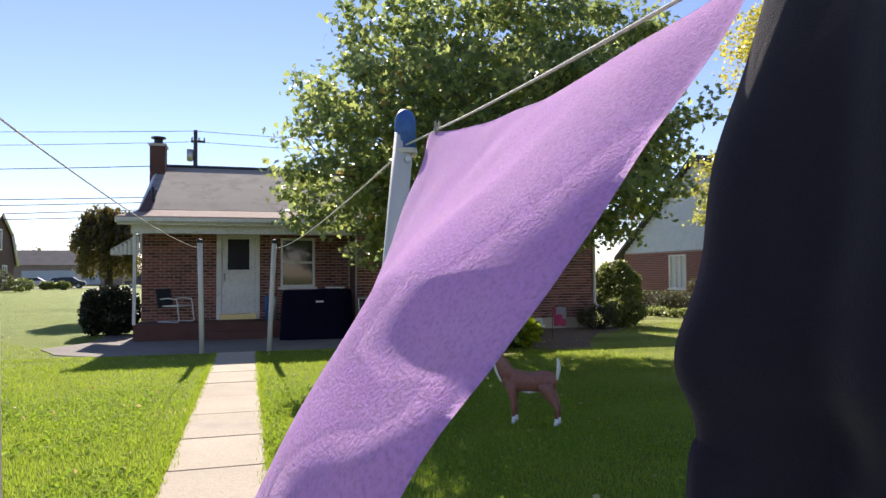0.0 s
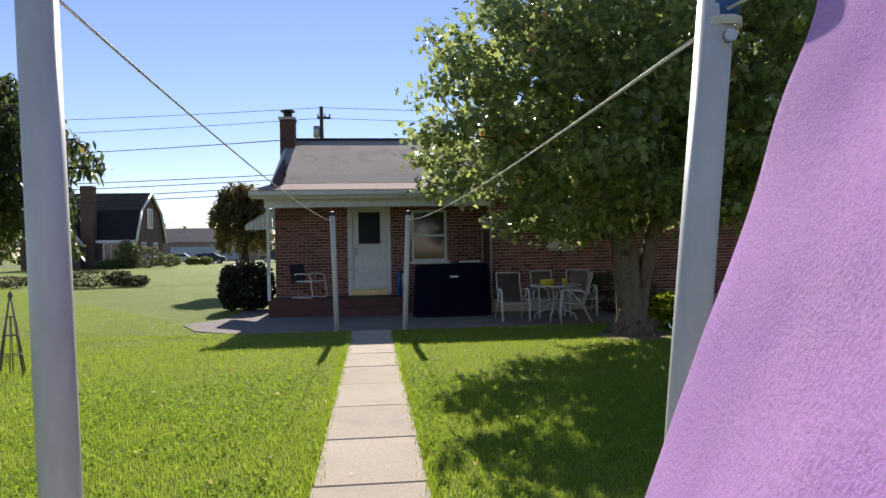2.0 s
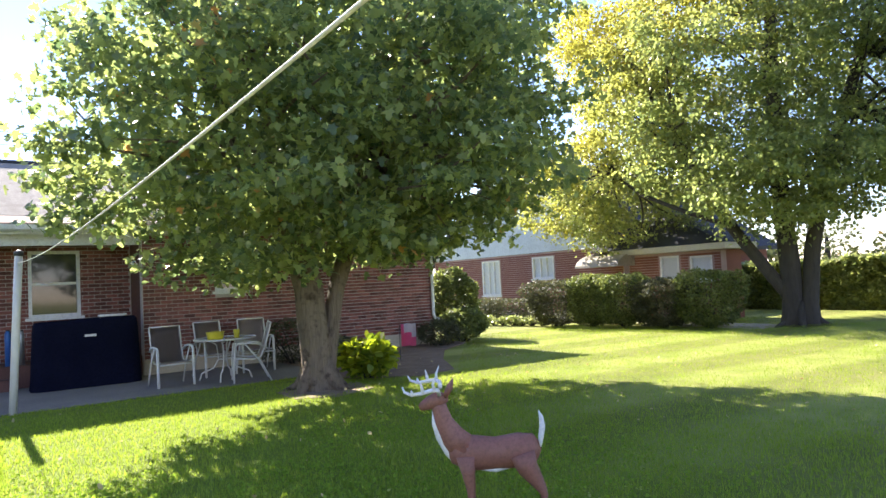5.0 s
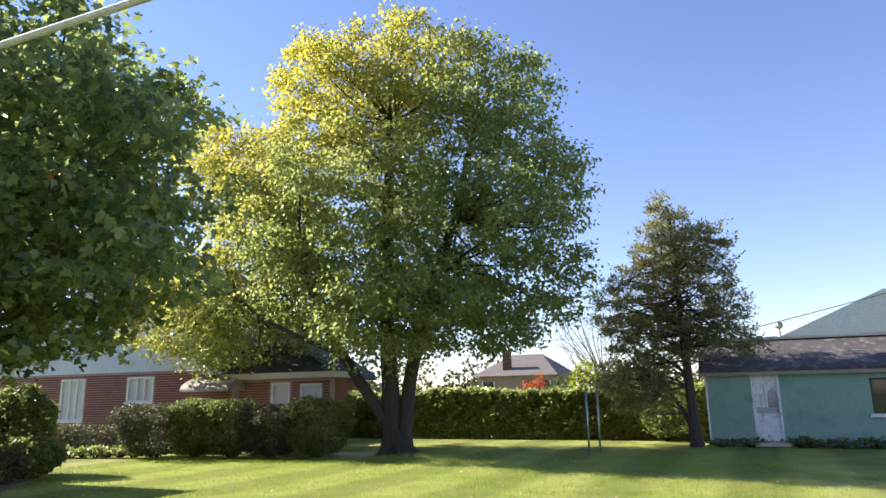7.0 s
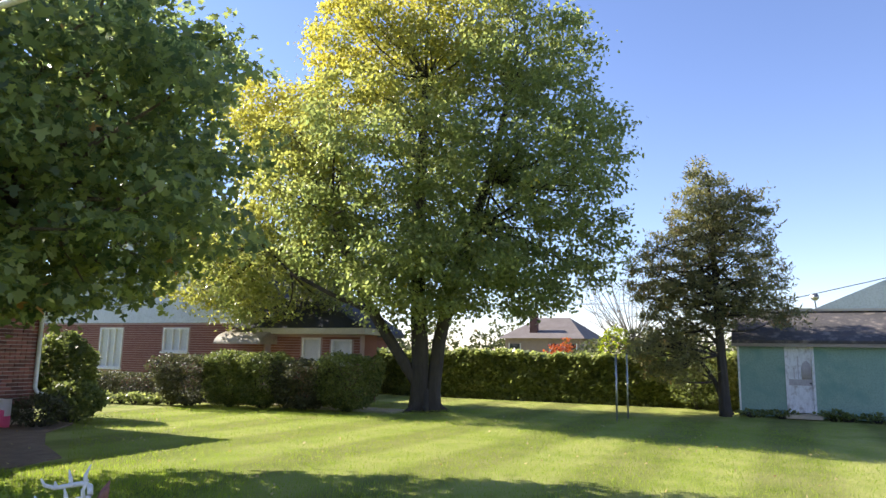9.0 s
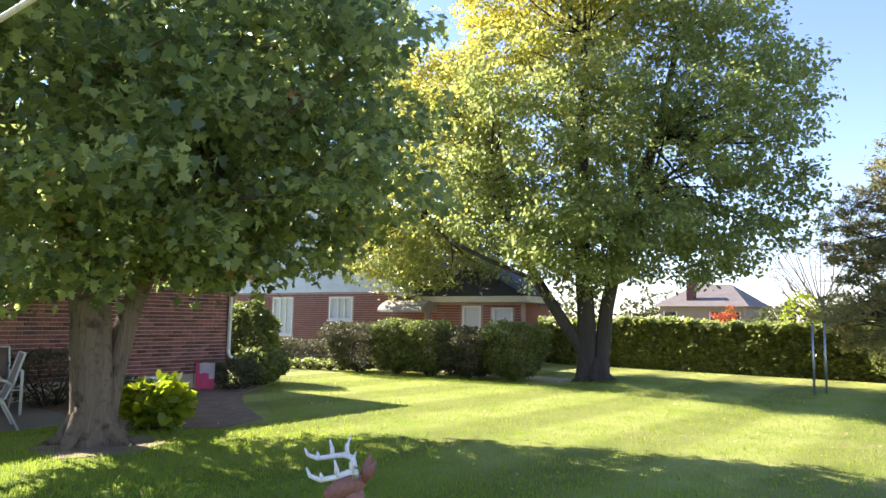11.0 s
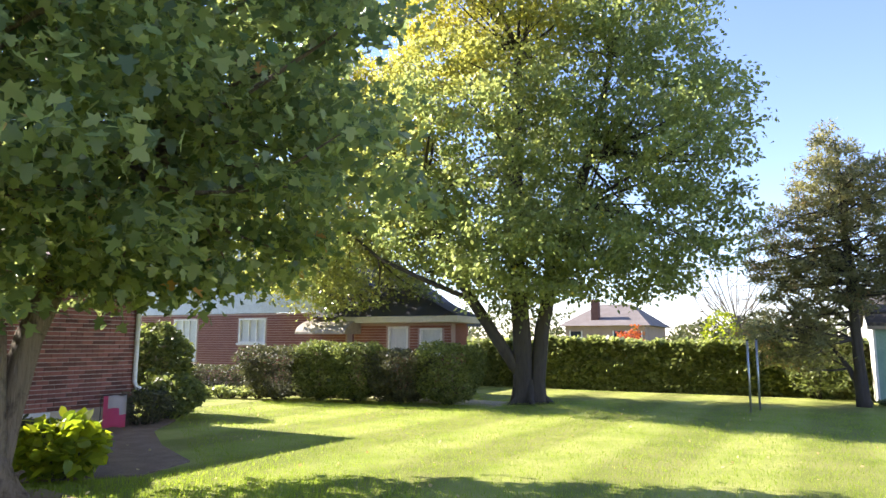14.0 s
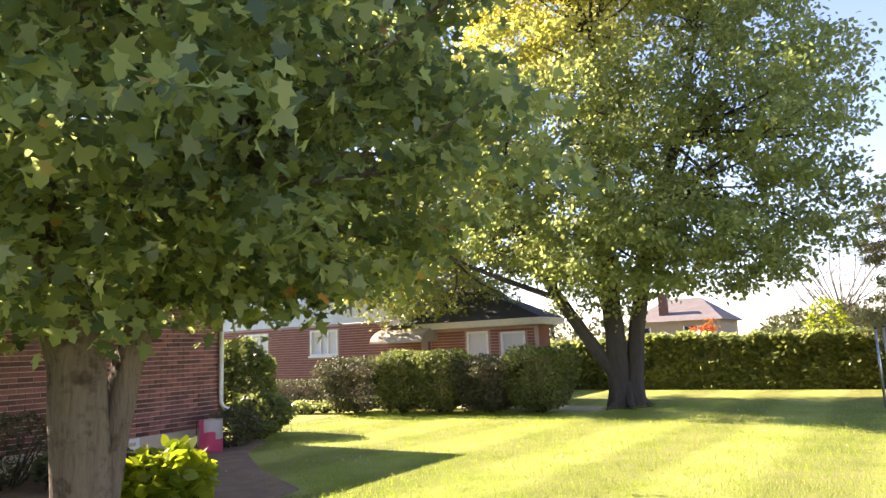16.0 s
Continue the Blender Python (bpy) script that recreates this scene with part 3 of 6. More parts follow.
def tree(name, place, label, stems, blobs, cloud, size, shape, leaf, bark, seed, twigs=60, hollow=0.45, droop=0.5, roots=0, inner=()):
    """stems: lists of (x, y, z, r) from the ground up, local to the trunk's foot."""
    rng = np.random.default_rng(seed)
    t = thing(name, place, label, "tree")
    bm = bmesh.new()
    for s in stems:
        dense = []
        for p, q in zip(s, s[1:]):
            for k in range(4):
                f = k / 4
                dense.append([p[i] + (q[i] - p[i]) * f for i in range(4)])
        dense.append(list(s[-1]))
        rings = tube(bm, [d[:3] for d in dense], [d[3] for d in dense], 40)
        for ring in rings:
            c = sum((v.co for v in ring), Vector()) / len(ring)
            for v in ring:
                a = math.atan2(v.co.y - c.y, v.co.x - c.x)
                v.co = c + (v.co - c) * (1 + 0.05 * math.sin(a * 5 + v.co.z * 0.8) + 0.022 * math.sin(a * 17 + 3 * noise.noise((math.cos(a), math.sin(a), v.co.z * 0.7))) + 0.07 * noise.noise((math.cos(a) * 2, math.sin(a) * 2, v.co.z * 1.4 + seed)))
    for k in range(roots):
        a = 2 * math.pi * k / roots + rng.uniform(-0.3, 0.3)
        r = stems[0][0][3]
        ln = r * rng.uniform(1.5, 2.3)
        tube(bm, [(r * 0.35 * math.cos(a), r * 0.35 * math.sin(a), 0.55), (r * 0.8 * math.cos(a), r * 0.8 * math.sin(a), 0.2), (r * 1.25 * math.cos(a), r * 1.25 * math.sin(a), 0.05), (ln * math.cos(a + 0.15), ln * math.sin(a + 0.15), -0.06)], [0.09, 0.11, 0.08, 0.035], 8)
    part("trunk", bm, bark, t, smooth=True)
    pts, centres = clump_cloud(rng, blobs, *cloud, hollow)
    bm = bmesh.new()
    tops = [Vector(s[k][:3]) for s in stems for k in (-1, -2)] + [Vector(i) for i in inner]
    for c in centres[rng.choice(len(centres), min(twigs, len(centres)), replace=False)]:
        c = Vector(c)
        a = min(tops, key=lambda q: (q - c).length + rng.uniform(0, 1.0))
        d = (c - a).length
        limb(bm, a, c, 0.014 + 0.013 * d, 0.006, 0.07 * d, rng, 5, 5)
    part("branchwork", bm, bark, t, smooth=True)
    sizes = size * rng.uniform(0.65, 1.25, len(pts))
    leaves_part("crown", leaf_mesh(name + "_leaves", pts, sizes, shape, rng, droop), leaf, t)
    return t


# maple by the patio: a short stout trunk that forks low
tree("maple_tree", (4.36, 12.75, 0), "broad dark green maple with a short forked trunk", [
    [(0, 0, -0.05, 0.27), (0.0, 0, 0.25, 0.225), (-0.03, 0, 0.8, 0.215), (-0.08, 0.02, 1.5, 0.215), (-0.25, 0.1, 2.3, 0.2), (-0.5, 0.2, 3.4, 0.15), (-0.6, 0.2, 5.0, 0.08)],
    [(0.14, 0.02, 0.3, 0.15), (0.235, 0.02, 0.8, 0.13), (0.36, 0.0, 1.5, 0.125), (0.64, -0.1, 2.4, 0.12), (1.3, -0.2, 3.8, 0.09), (1.5, -0.2, 5.2, 0.05)],
], [(0.1, 0.1, 4.2, 3.5, 3.5, 2.7, 5), (-1.5, -0.6, 3.6, 2.1, 2.4, 1.8, 2.4), (1.8, -0.3, 4.0, 2.4, 2.6, 1.9, 2.4), (0.4, -1.4, 3.3, 3.0, 2.6, 1.5, 2.2), (0.4, 1.4, 3.6, 3.0, 2.4, 1.7, 1.5), (0.2, 0, 5.9, 2.7, 2.6, 1.5, 1.7), (2.6, -0.8, 4.0, 1.5, 1.6, 1.3, 0.8), (2.6, -0.4, 5.6, 1.6, 1.7, 1.3, 1.1), (0.1, -0.9, 2.6, 2.0, 1.4, 0.7, 1.9), (-1.2, -1.2, 2.65, 1.3, 1.2, 0.6, 0.9), (1.8, -0.6, 2.75, 1.3, 1.5, 0.6, 0.9), (0.6, -2.5, 4.0, 1.4, 1.3, 1.2, 1.1)],
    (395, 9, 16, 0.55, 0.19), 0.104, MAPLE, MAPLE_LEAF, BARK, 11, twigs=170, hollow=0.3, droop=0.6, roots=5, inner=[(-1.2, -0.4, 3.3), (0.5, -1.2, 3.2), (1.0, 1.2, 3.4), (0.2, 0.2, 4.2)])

# tall tree on the open lawn, three stems from one foot
tree("lawn_tree", (17.1, 12.2, 0), "tall spreading tree with yellowing green leaves", [
    [(-0.1, 0.12, -0.1, 0.36), (-0.1, 0.13, 0.4, 0.25), (-0.1, 0.15, 1.6, 0.23), (-0.1, 0.25, 3.2, 0.21), (0, 0.3, 6.0, 0.18), (0, 0.2, 9.5, 0.08)],
    [(0.1, -0.16, -0.1, 0.28), (0.1, -0.18, 0.5, 0.2), (0.15, -0.3, 1.8, 0.18), (0.3, -0.65, 3.6, 0.16), (0.6, -1.6, 6.5, 0.12), (0.6, -2.2, 9.0, 0.06)],
    [(-0.15, 0.22, 0.75, 0.16), (-0.4, 0.66, 1.5, 0.15), (-0.8, 1.25, 2.6, 0.14), (-1.0, 1.85, 3.8, 0.14), (-1.0, 2.6, 5.3, 0.1), (-0.8, 3.4, 7.2, 0.05)],
    [(-0.8, 1.3, 2.6, 0.07), (-0.95, 2.5, 3.1, 0.06), (-0.8, 4.1, 3.8, 0.045), (-0.6, 5.2, 4.6, 0.025)],
], [(0, 1.0, 6.3, 4.2, 4.0, 3.2, 5), (0, 6.2, 4.3, 3.0, 2.4, 1.9, 2.6), (0, 7.8, 3.8, 1.8, 1.5, 1.2, 1.1), (0, 5.0, 8.1, 2.4, 2.1, 2.0, 1.9), (0, 6.2, 9.0, 1.4, 1.4, 1.2, 0.8), (0, 1.2, 10.4, 2.8, 2.4, 2.3, 2.2), (0, 2.8, 11.4, 1.2, 1.1, 1.2, 0.5), (0, -0.6, 11.2, 1.9, 1.7, 1.3, 0.9), (0, -2.9, 9.7, 2.3, 1.7, 1.8, 1.5), (0, -3.9, 6.4, 2.6, 1.5, 2.5, 1.9), (-0.3, -2.5, 3.6, 2.4, 1.9, 1.1, 1.8), (-1.0, -0.3, 3.4, 2.6, 2.0, 1.05, 2.0), (-2.0, -0.6, 3.9, 1.4, 2.2, 1.1, 1.4), (-1.9, -1.4, 3.6, 1.4, 1.6, 1.2, 1.5), (0.9, 3.6, 4.9, 2.0, 2.2, 2.0, 2.3), (0.2, 4.7, 5.9, 1.8, 1.5, 1.4, 1.2), (0, -4.5, 4.4, 1.2, 0.7, 1.0, 0.4)],
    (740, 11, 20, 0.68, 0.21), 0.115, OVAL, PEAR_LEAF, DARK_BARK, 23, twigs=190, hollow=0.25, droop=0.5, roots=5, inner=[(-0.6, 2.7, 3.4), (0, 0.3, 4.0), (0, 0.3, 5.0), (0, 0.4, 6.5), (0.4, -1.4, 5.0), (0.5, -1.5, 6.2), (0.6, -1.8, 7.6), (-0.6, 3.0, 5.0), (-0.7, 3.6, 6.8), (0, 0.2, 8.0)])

# ragged cedar beside the shed
tree("cedar_tree", (20.3, 4.75, 0), "ragged brownish cedar with a bare lower trunk", [
    [(0, 0, -0.1, 0.17), (0.05, 0.03, 1.0, 0.125), (0.0, 0.1, 3.0, 0.1), (0, 0.15, 5.0, 0.06), (0, 0.2, 6.7, 0.02)],
    [(0.1, -0.1, 0.0, 0.12), (0.2, 0.25, 0.9, 0.06), (0.3, 0.7, 1.6, 0.03)],
], [(0, 0.28, 6.1, 0.7, 0.7, 0.95, 1.2), (0, 0.15, 5.3, 1.15, 1.25, 0.9, 1.8), (0, 0.1, 4.7, 1.3, 1.4, 1.2, 2.2), (0, 0.35, 3.2, 1.5, 1.85, 1.1, 2.2), (0, 1.7, 3.7, 0.8, 0.8, 1.4, 0.9), (0, -0.95, 3.7, 0.7, 0.75, 1.0, 0.8), (0, 1.4, 1.7, 1.2, 1.2, 0.9, 1.0), (0, -0.8, 5.5, 0.6, 0.6, 0.65, 0.5), (0, -1.4, 2.7, 0.6, 0.7, 0.3, 0.3)],
    (250, 8, 18, 0.4, 0.12), 0.14, [(0, 0), (0.16, 0.35), (0, 1.0), (-0.16, 0.35)], CEDAR_LEAF, DARK_BARK, 31, twigs=200, hollow=0.1, droop=-0.3, inner=[(0, 0.12, 1.6 + 0.35 * k) for k in range(13)])
# ---- the washing line: posts, ropes and laundry ----
def line_post(place, top, lean, cap, radius, label):
    p = thing("washing_line_post", (place[0], place[1], 0), label, "post", group="washing line posts")
    lx, ly = lean
    part("pole", tubed([(0, 0, -0.05), (lx * 0.5, ly * 0.5, top * 0.5), (lx, ly, top - 0.05)], [radius, radius, radius * 0.98], 20), POST, p, smooth=True)
    if cap:
        r = radius * 1.06
        part("cap", tubed([(lx, ly, top - 0.155), (lx, ly, top - 0.05), (lx, ly, top - 0.02), (lx, ly, top + 0.005), (lx, ly, top + 0.018)], [r, r, r * 0.93, r * 0.66, r * 0.2], 20), BLUE, p, "weathered blue plastic cap", smooth=True)
        part("hook", tubed([(lx - 0.5 * radius, ly + radius * 0.9, top - 0.2), (lx, ly + radius * 1.25, top - 0.21), (lx + 0.5 * radius, ly + radius * 0.9, top - 0.2)], 0.007, 6), METAL, p)
        coil = [(lx + 1.1 * radius * math.cos(a), ly + 1.1 * radius * math.sin(a), top - 0.178 + 0.0035 * a / math.pi) for a in np.linspace(0, 6 * math.pi, 49)]
        part("lashing", tubed(coil, 0.0045, 6), ROPE, p, "white rope lashed round the post", smooth=True)
        part("bolt", tubed([(lx, ly - radius - 0.012, top - 0.205), (lx, ly - radius + 0.01, top - 0.205)], 0.016, 8), METAL, p)
    else:
        part("cap", tubed([(lx, ly, top - 0.05), (lx, ly, top), (lx, ly, top + 0.03)], [radius * 1.2, radius * 1.2, radius * 0.4], 12), DARK_METAL, p, "dark ball cap", smooth=True)
        part("hook", tubed([(lx, ly, top - 0.17), (lx, ly - radius - 0.04, top - 0.19)], 0.008, 6), METAL, p)
    return p


line_post((-0.748, 3.488), 2.365, (-0.065, 0.0), True, 0.049, "white-painted steel washing line post with blue cap")
line_post((0.643, 3.276), 2.205, (0.205, 0.0), True, 0.044, "leaning white-painted steel washing line post with blue cap")
line_post((-0.67, 14.25), 2.2, (-0.05, -0.05), False, 0.05, "slim white washing line post beside the path")
line_post((0.58, 14.25), 2.2, (0.1, -0.05), False, 0.05, "slim white washing line post beside the path")


def rope(name, pts, r, label, material=ROPE, category="rope", group=""):
    return tagged(link(name, tubed(pts, r, 6), material, smooth=True), label, category, group=group)


rope("washing_line", curve_pts((-0.78, 3.54, 2.165), (-0.71, 14.15, 2.04), 0.09, 40), 0.0045, "thin white washing line between two posts", group="washing lines")
rope("washing_line", curve_pts((0.83, 3.33, 2.035), (0.67, 14.15, 2.05), 0.105, 40), 0.005, "thin white washing line between two posts", group="washing lines")
rope("washing_line", curve_pts((0.84, 3.22, 2.06), (0.865, 2.9, 2.045), 0.0, 3) + curve_pts((0.866, 2.8, 2.04), (0.86, -4.5, 2.15), 0.18, 30), 0.004, "thin white washing line hung with laundry", group="washing lines")

TOWEL = cloth("lilac_terry", (0.86, 0.48, 0.97), (0.94, 0.6, 0.97), 0.22, 150, sheen=0.35)
for n in TOWEL.node_tree.nodes:
    if n.type == "BUMP":
        n.inputs["Strength"].default_value, n.inputs["Distance"].default_value = 0.7, 0.004
NAVY = cloth("navy_cloth", (0.036, 0.031, 0.055), (0.05, 0.043, 0.07), 0.05, 500)


def sheet(name, left, right, material, label, category, waves, nu=120, nv=120, thick=0.006, parent=None, sag=0.05, belly=0.0):
    """A hanging cloth between two edge lines, each a list of points from top to bottom."""
    def along(line, f):
        s = f * (len(line) - 1)
        i = min(int(s), len(line) - 2)
        p = [Vector(line[k]) for k in (max(i - 1, 0), i, i + 1, min(i + 2, len(line) - 1))]
        u = s - i
        return 0.5 * ((2 * p[1]) + (p[2] - p[0]) * u + (2 * p[0] - 5 * p[1] + 4 * p[2] - p[3]) * u * u + (3 * p[1] - p[0] - 3 * p[2] + p[3]) * u ** 3)
    bm = bmesh.new()
    g = []
    for j in range(nv + 1):
        v = j / nv
        a, b = along(left, v), along(right, v)
        nrm = (b - a).cross(Vector((0, 0, 1))).normalized()
        row = []
        for i in range(nu + 1):
            u = i / nu
            off = sum(am * (v ** pw) * math.sin(fu * u * math.pi * 2 + fv * v * math.pi * 2 + ph) for am, pw, fu, fv, ph in waves)
            off += 0.012 * noise.noise((u * 7, v * 6, 2.2)) + 0.003 * noise.noise((u * 15, v * 9, 7.7))
            # the wind fills the cloth towards one hem, which curls back
            off += belly * min(1.0, v * 2.5) * (u if u < 0.78 else 0.78 * math.cos((u - 0.78) / 0.22 * 1.45))
            drop = sag * 4 * u * (1 - u) * (1 - v) ** 3
            pinch = 0.012 * (math.exp(-u * 18) + math.exp(-(1 - u) * 18)) * math.exp(-v * 9) * math.sin(v * 30)
            row.append(bm.verts.new(a.lerp(b, u) + nrm * (off + pinch) - Vector((0, 0, drop))))
        g.append(row)
    for j in range(nv):
        for i in range(nu):
            bm.faces.new((g[j][i], g[j][i + 1], g[j + 1][i + 1], g[j + 1][i]))
    bmesh.ops.solidify(bm, geom=bm.faces[:], thickness=thick)
    ob = link(name, bm, material, parent, smooth=True)
    return tagged(ob, label, category)


towel = sheet("bath_towel", [(0.865, 2.90, 2.05), (0.755, 2.89, 1.74), (0.60, 2.88, 1.33), (0.42, 2.86, 0.9), (0.3, 2.84, 0.55)], [(0.865, 1.19, 1.93), (0.69, 1.2, 1.66), (0.52, 1.18, 1.43), (0.38, 1.2, 1.22), (0.28, 1.3, 0.93)], TOWEL, "lilac terry bath towel blowing on the washing line", "towel", [(0.02, 1.2, 1.0, 0.2, 0.4), (0.014, 1.0, 2.3, -0.4, 1.7), (0.006, 0.8, 4.0, 0.3, 0.3)], sag=0.06, belly=0.25)
navy = sheet("dark_sheet", [(0.865, 1.16, 1.925), (0.775, 1.15, 1.70), (0.735, 1.14, 1.53), (0.71, 1.14, 1.42), (0.745, 1.14, 1.34), (0.74, 1.14, 1.24), (0.75, 1.14, 0.6)], [(0.865, 0.25, 1.93), (0.95, 0.3, 1.6), (0.95, 0.32, 1.3), (0.95, 0.3, 1.0), (0.95, 0.3, 0.55)], NAVY, "dark navy fabric garment hung on the washing line", "garment", [(0.06, 0.5, 3.0, 0.1, 0.8), (0.03, 0.5, 6.0, 0.15, 0.2)], sag=0.02)
part("care_label", boxed(0.846, 0.85, 1.075, 1.12, 1.82, 1.89, turn=None), WHITE, navy, "small white care label")


def clothes_peg(place):
    t = thing("clothes_peg", place, "small grey wooden clothes peg on the line", "clothes peg", group="clothes pegs")
    for s in (-1, 1):
        part("jaw", boxed(-0.004 + s * 0.006, 0.004 + s * 0.006, -0.006, 0.006, -0.045, 0.03, turn=Matrix.Rotation(s * 0.08, 4, "Y")), PEG, t)
    part("spring", tubed([(-0.012, 0, 0), (0.012, 0, 0)], 0.005, 8), METAL, t)


PEG = surface("peg_wood", (0.3, 0.26, 0.2), (0.42, 0.36, 0.28), 0.8, 20, 120, 0.2)
for p in ((0.866, 2.83, 2.045), (0.866, 1.18, 1.94), (0.866, 1.1, 1.94)):
    clothes_peg(p)

# ---- plastic lawn deer, one plain mesh ----
DEER = [surface("deer_brown", (0.24, 0.1, 0.072), (0.31, 0.14, 0.1), 0.55, 4, 50, 0.1), surface("deer_white", (0.75, 0.72, 0.68), (0.82, 0.8, 0.77), 0.6, 4, 50, 0.05)]


def deer():
    bm = bmesh.new()
    # x runs forward from the hind hooves, z up
    tube(bm, [(-0.01, 0, 0.455), (0.03, 0, 0.455), (0.12, 0, 0.44), (0.28, 0, 0.425), (0.43, 0, 0.43), (0.53, 0, 0.455), (0.57, 0, 0.47)], [0.02, 0.085, 0.108, 0.1, 0.112, 0.092, 0.03], 18, 0.72)
    tube(bm, [(0.46, 0, 0.45), (0.54, 0, 0.53), (0.595, 0, 0.63), (0.615, 0, 0.71), (0.615, 0, 0.775)], [0.1, 0.082, 0.06, 0.05, 0.034], 16, 0.76)
    tube(bm, [(0.56, 0, 0.775), (0.61, 0, 0.772), (0.67, 0, 0.752), (0.725, 0, 0.728), (0.745, 0, 0.72)], [0.02, 0.054, 0.045, 0.03, 0.016], 14, 0.8)
    for s in (-1, 1):
        tube(bm, [(0.575, s * 0.035, 0.79), (0.55, s * 0.06, 0.835), (0.53, s * 0.085, 0.885)], [0.018, 0.028, 0.005], 8, 0.45)
        tube(bm, [(0.11, s * 0.045, 0.43), (0.08, s * 0.05, 0.33), (0.02, s * 0.05, 0.24), (-0.012, s * 0.05, 0.18), (-0.004, s * 0.05, 0.09)], [0.085, 0.062, 0.036, 0.023, 0.017], 12)
        tube(bm, [(-0.004, s * 0.05, 0.09), (0.0, s * 0.05, 0.045), (0.006, s * 0.05, 0.0)], [0.018, 0.023, 0.021], 12, slot=1)
        tube(bm, [(0.46, s * 0.045, 0.42), (0.45, s * 0.05, 0.3), (0.44, s * 0.05, 0.2), (0.435, s * 0.05, 0.08)], [0.066, 0.038, 0.024, 0.016], 12)
        tube(bm, [(0.435, s * 0.05, 0.08), (0.435, s * 0.05, 0.04), (0.44, s * 0.05, 0.0)], [0.016, 0.021, 0.018], 12, slot=1)
    # antlers: a main beam that sweeps forward with upright tines on each side, and upright ears
    for s, lift in ((1, 0.0), (-1, 0.035)):
        def at(x, y, z):
            return (x, s * y, z + lift)
        tube(bm, [at(0.61, 0.03, 0.80), at(0.615, 0.06, 0.835), at(0.65, 0.1, 0.842), at(0.71, 0.13, 0.83), at(0.77, 0.135, 0.822), at(0.815, 0.13, 0.84), at(0.83, 0.12, 0.872)], [0.014, 0.014, 0.013, 0.012, 0.011, 0.009, 0.004], 8, slot=1)
        for a, b, c in ((at(0.635, 0.09, 0.84), at(0.64, 0.1, 0.88), at(0.62, 0.11, 0.93)), (at(0.70, 0.128, 0.832), at(0.705, 0.135, 0.865), at(0.715, 0.14, 0.905)), (at(0.765, 0.135, 0.822), at(0.768, 0.14, 0.838), at(0.772, 0.14, 0.853))):
            tube(bm, [a, b, c], [0.011, 0.009, 0.003], 8, slot=1)
    # throat and belly patches, tail
    tube(bm, [(0.655, 0, 0.70), (0.65, 0, 0.62), (0.62, 0, 0.53), (0.575, 0, 0.44), (0.54, 0, 0.37)], [0.01, 0.024, 0.032, 0.03, 0.01], 12, 0.9, slot=1)
    tube(bm, [(0.38, 0, 0.33), (0.28, 0, 0.328), (0.18, 0, 0.34)], [0.01, 0.022, 0.01], 12, 1.6, slot=1)
    tube(bm, [(0.0, 0, 0.45), (-0.01, 0, 0.51), (-0.022, 0, 0.58), (-0.018, 0, 0.64), (-0.005, 0, 0.68)], [0.018, 0.034, 0.038, 0.028, 0.006], 14, 0.5, slot=1)
    return bm


d = link("lawn_deer", deer(), DEER, smooth=True)
d.matrix_world = pose(3.12, 6.56, 0, 0, 0, 140)
tagged(d, "brown plastic deer statue with white antlers on the lawn", "deer statue")

# ---- patio furniture ----
FRAME = surface("cream_powder_coat", (0.6, 0.57, 0.52), (0.68, 0.65, 0.6), 0.4, 5, 60, 0.05)
SLING = cloth("taupe_sling", (0.5, 0.43, 0.38), (0.58, 0.5, 0.45), 0.45, 500)


def sling_chair(place, turn):
    """A stacking garden chair; it faces its own -y."""
    t = thing("patio_chair", place, "cream metal garden chair with taupe sling seat", "chair", turn, "chairs round the patio table")
    w = 0.27
    for s in (-1, 1):
        x = s * w
        part("front_leg", tubed([(x * 1.05, -0.3, 0.0), (x * 1.05, -0.29, 0.3), (x * 1.05, -0.27, 0.6), (x * 1.05, -0.22, 0.635)], 0.016, 8, 1.4), FRAME, t)
        part("arm", tubed([(x * 1.05, -0.23, 0.635), (x * 1.06, -0.05, 0.645), (x * 1.05, 0.12, 0.62), (x, 0.2, 0.56)], 0.017, 8, 1.5), FRAME, t)
        part("back_leg", tubed([(x * 1.05, -0.1, 0.62), (x * 1.05, 0.14, 0.32), (x * 1.06, 0.3, 0.0)], 0.014, 8), FRAME, t)
        part("side_rail", tubed([(x * 0.92, -0.28, 0.41), (x * 0.92, 0.0, 0.37), (x * 0.92, 0.14, 0.4), (x * 0.92, 0.22, 0.6), (x * 0.92, 0.32, 0.96)], 0.014, 8), FRAME, t)
    part("front_bar", tubed([(-w * 1.05, -0.28, 0.36), (w * 1.05, -0.28, 0.36)], 0.012, 8), FRAME, t)
    part("top_bar", tubed([(-w * 0.92, 0.32, 0.96), (w * 0.92, 0.32, 0.96)], 0.013, 8), FRAME, t)
    bm = bmesh.new()
    prof = [(-0.29, 0.425), (-0.15, 0.39), (0.0, 0.372), (0.1, 0.38), (0.15, 0.42), (0.19, 0.52), (0.24, 0.68), (0.28, 0.82), (0.32, 0.965)]
    rows = [[bm.verts.new((x, y, z - 0.012 * math.cos(x / w * 1.5))) for x in np.linspace(-w * 0.9, w * 0.9, 7)] for y, z in prof]
    for a, b in zip(rows, rows[1:]):
        for i in range(6):
            bm.faces.new((a[i], a[i + 1], b[i + 1], b[i]))
    bmesh.ops.solidify(bm, geom=bm.faces[:], thickness=0.004)
    part("sling", bm, SLING, t, "taupe woven sling", smooth=True)
    return t


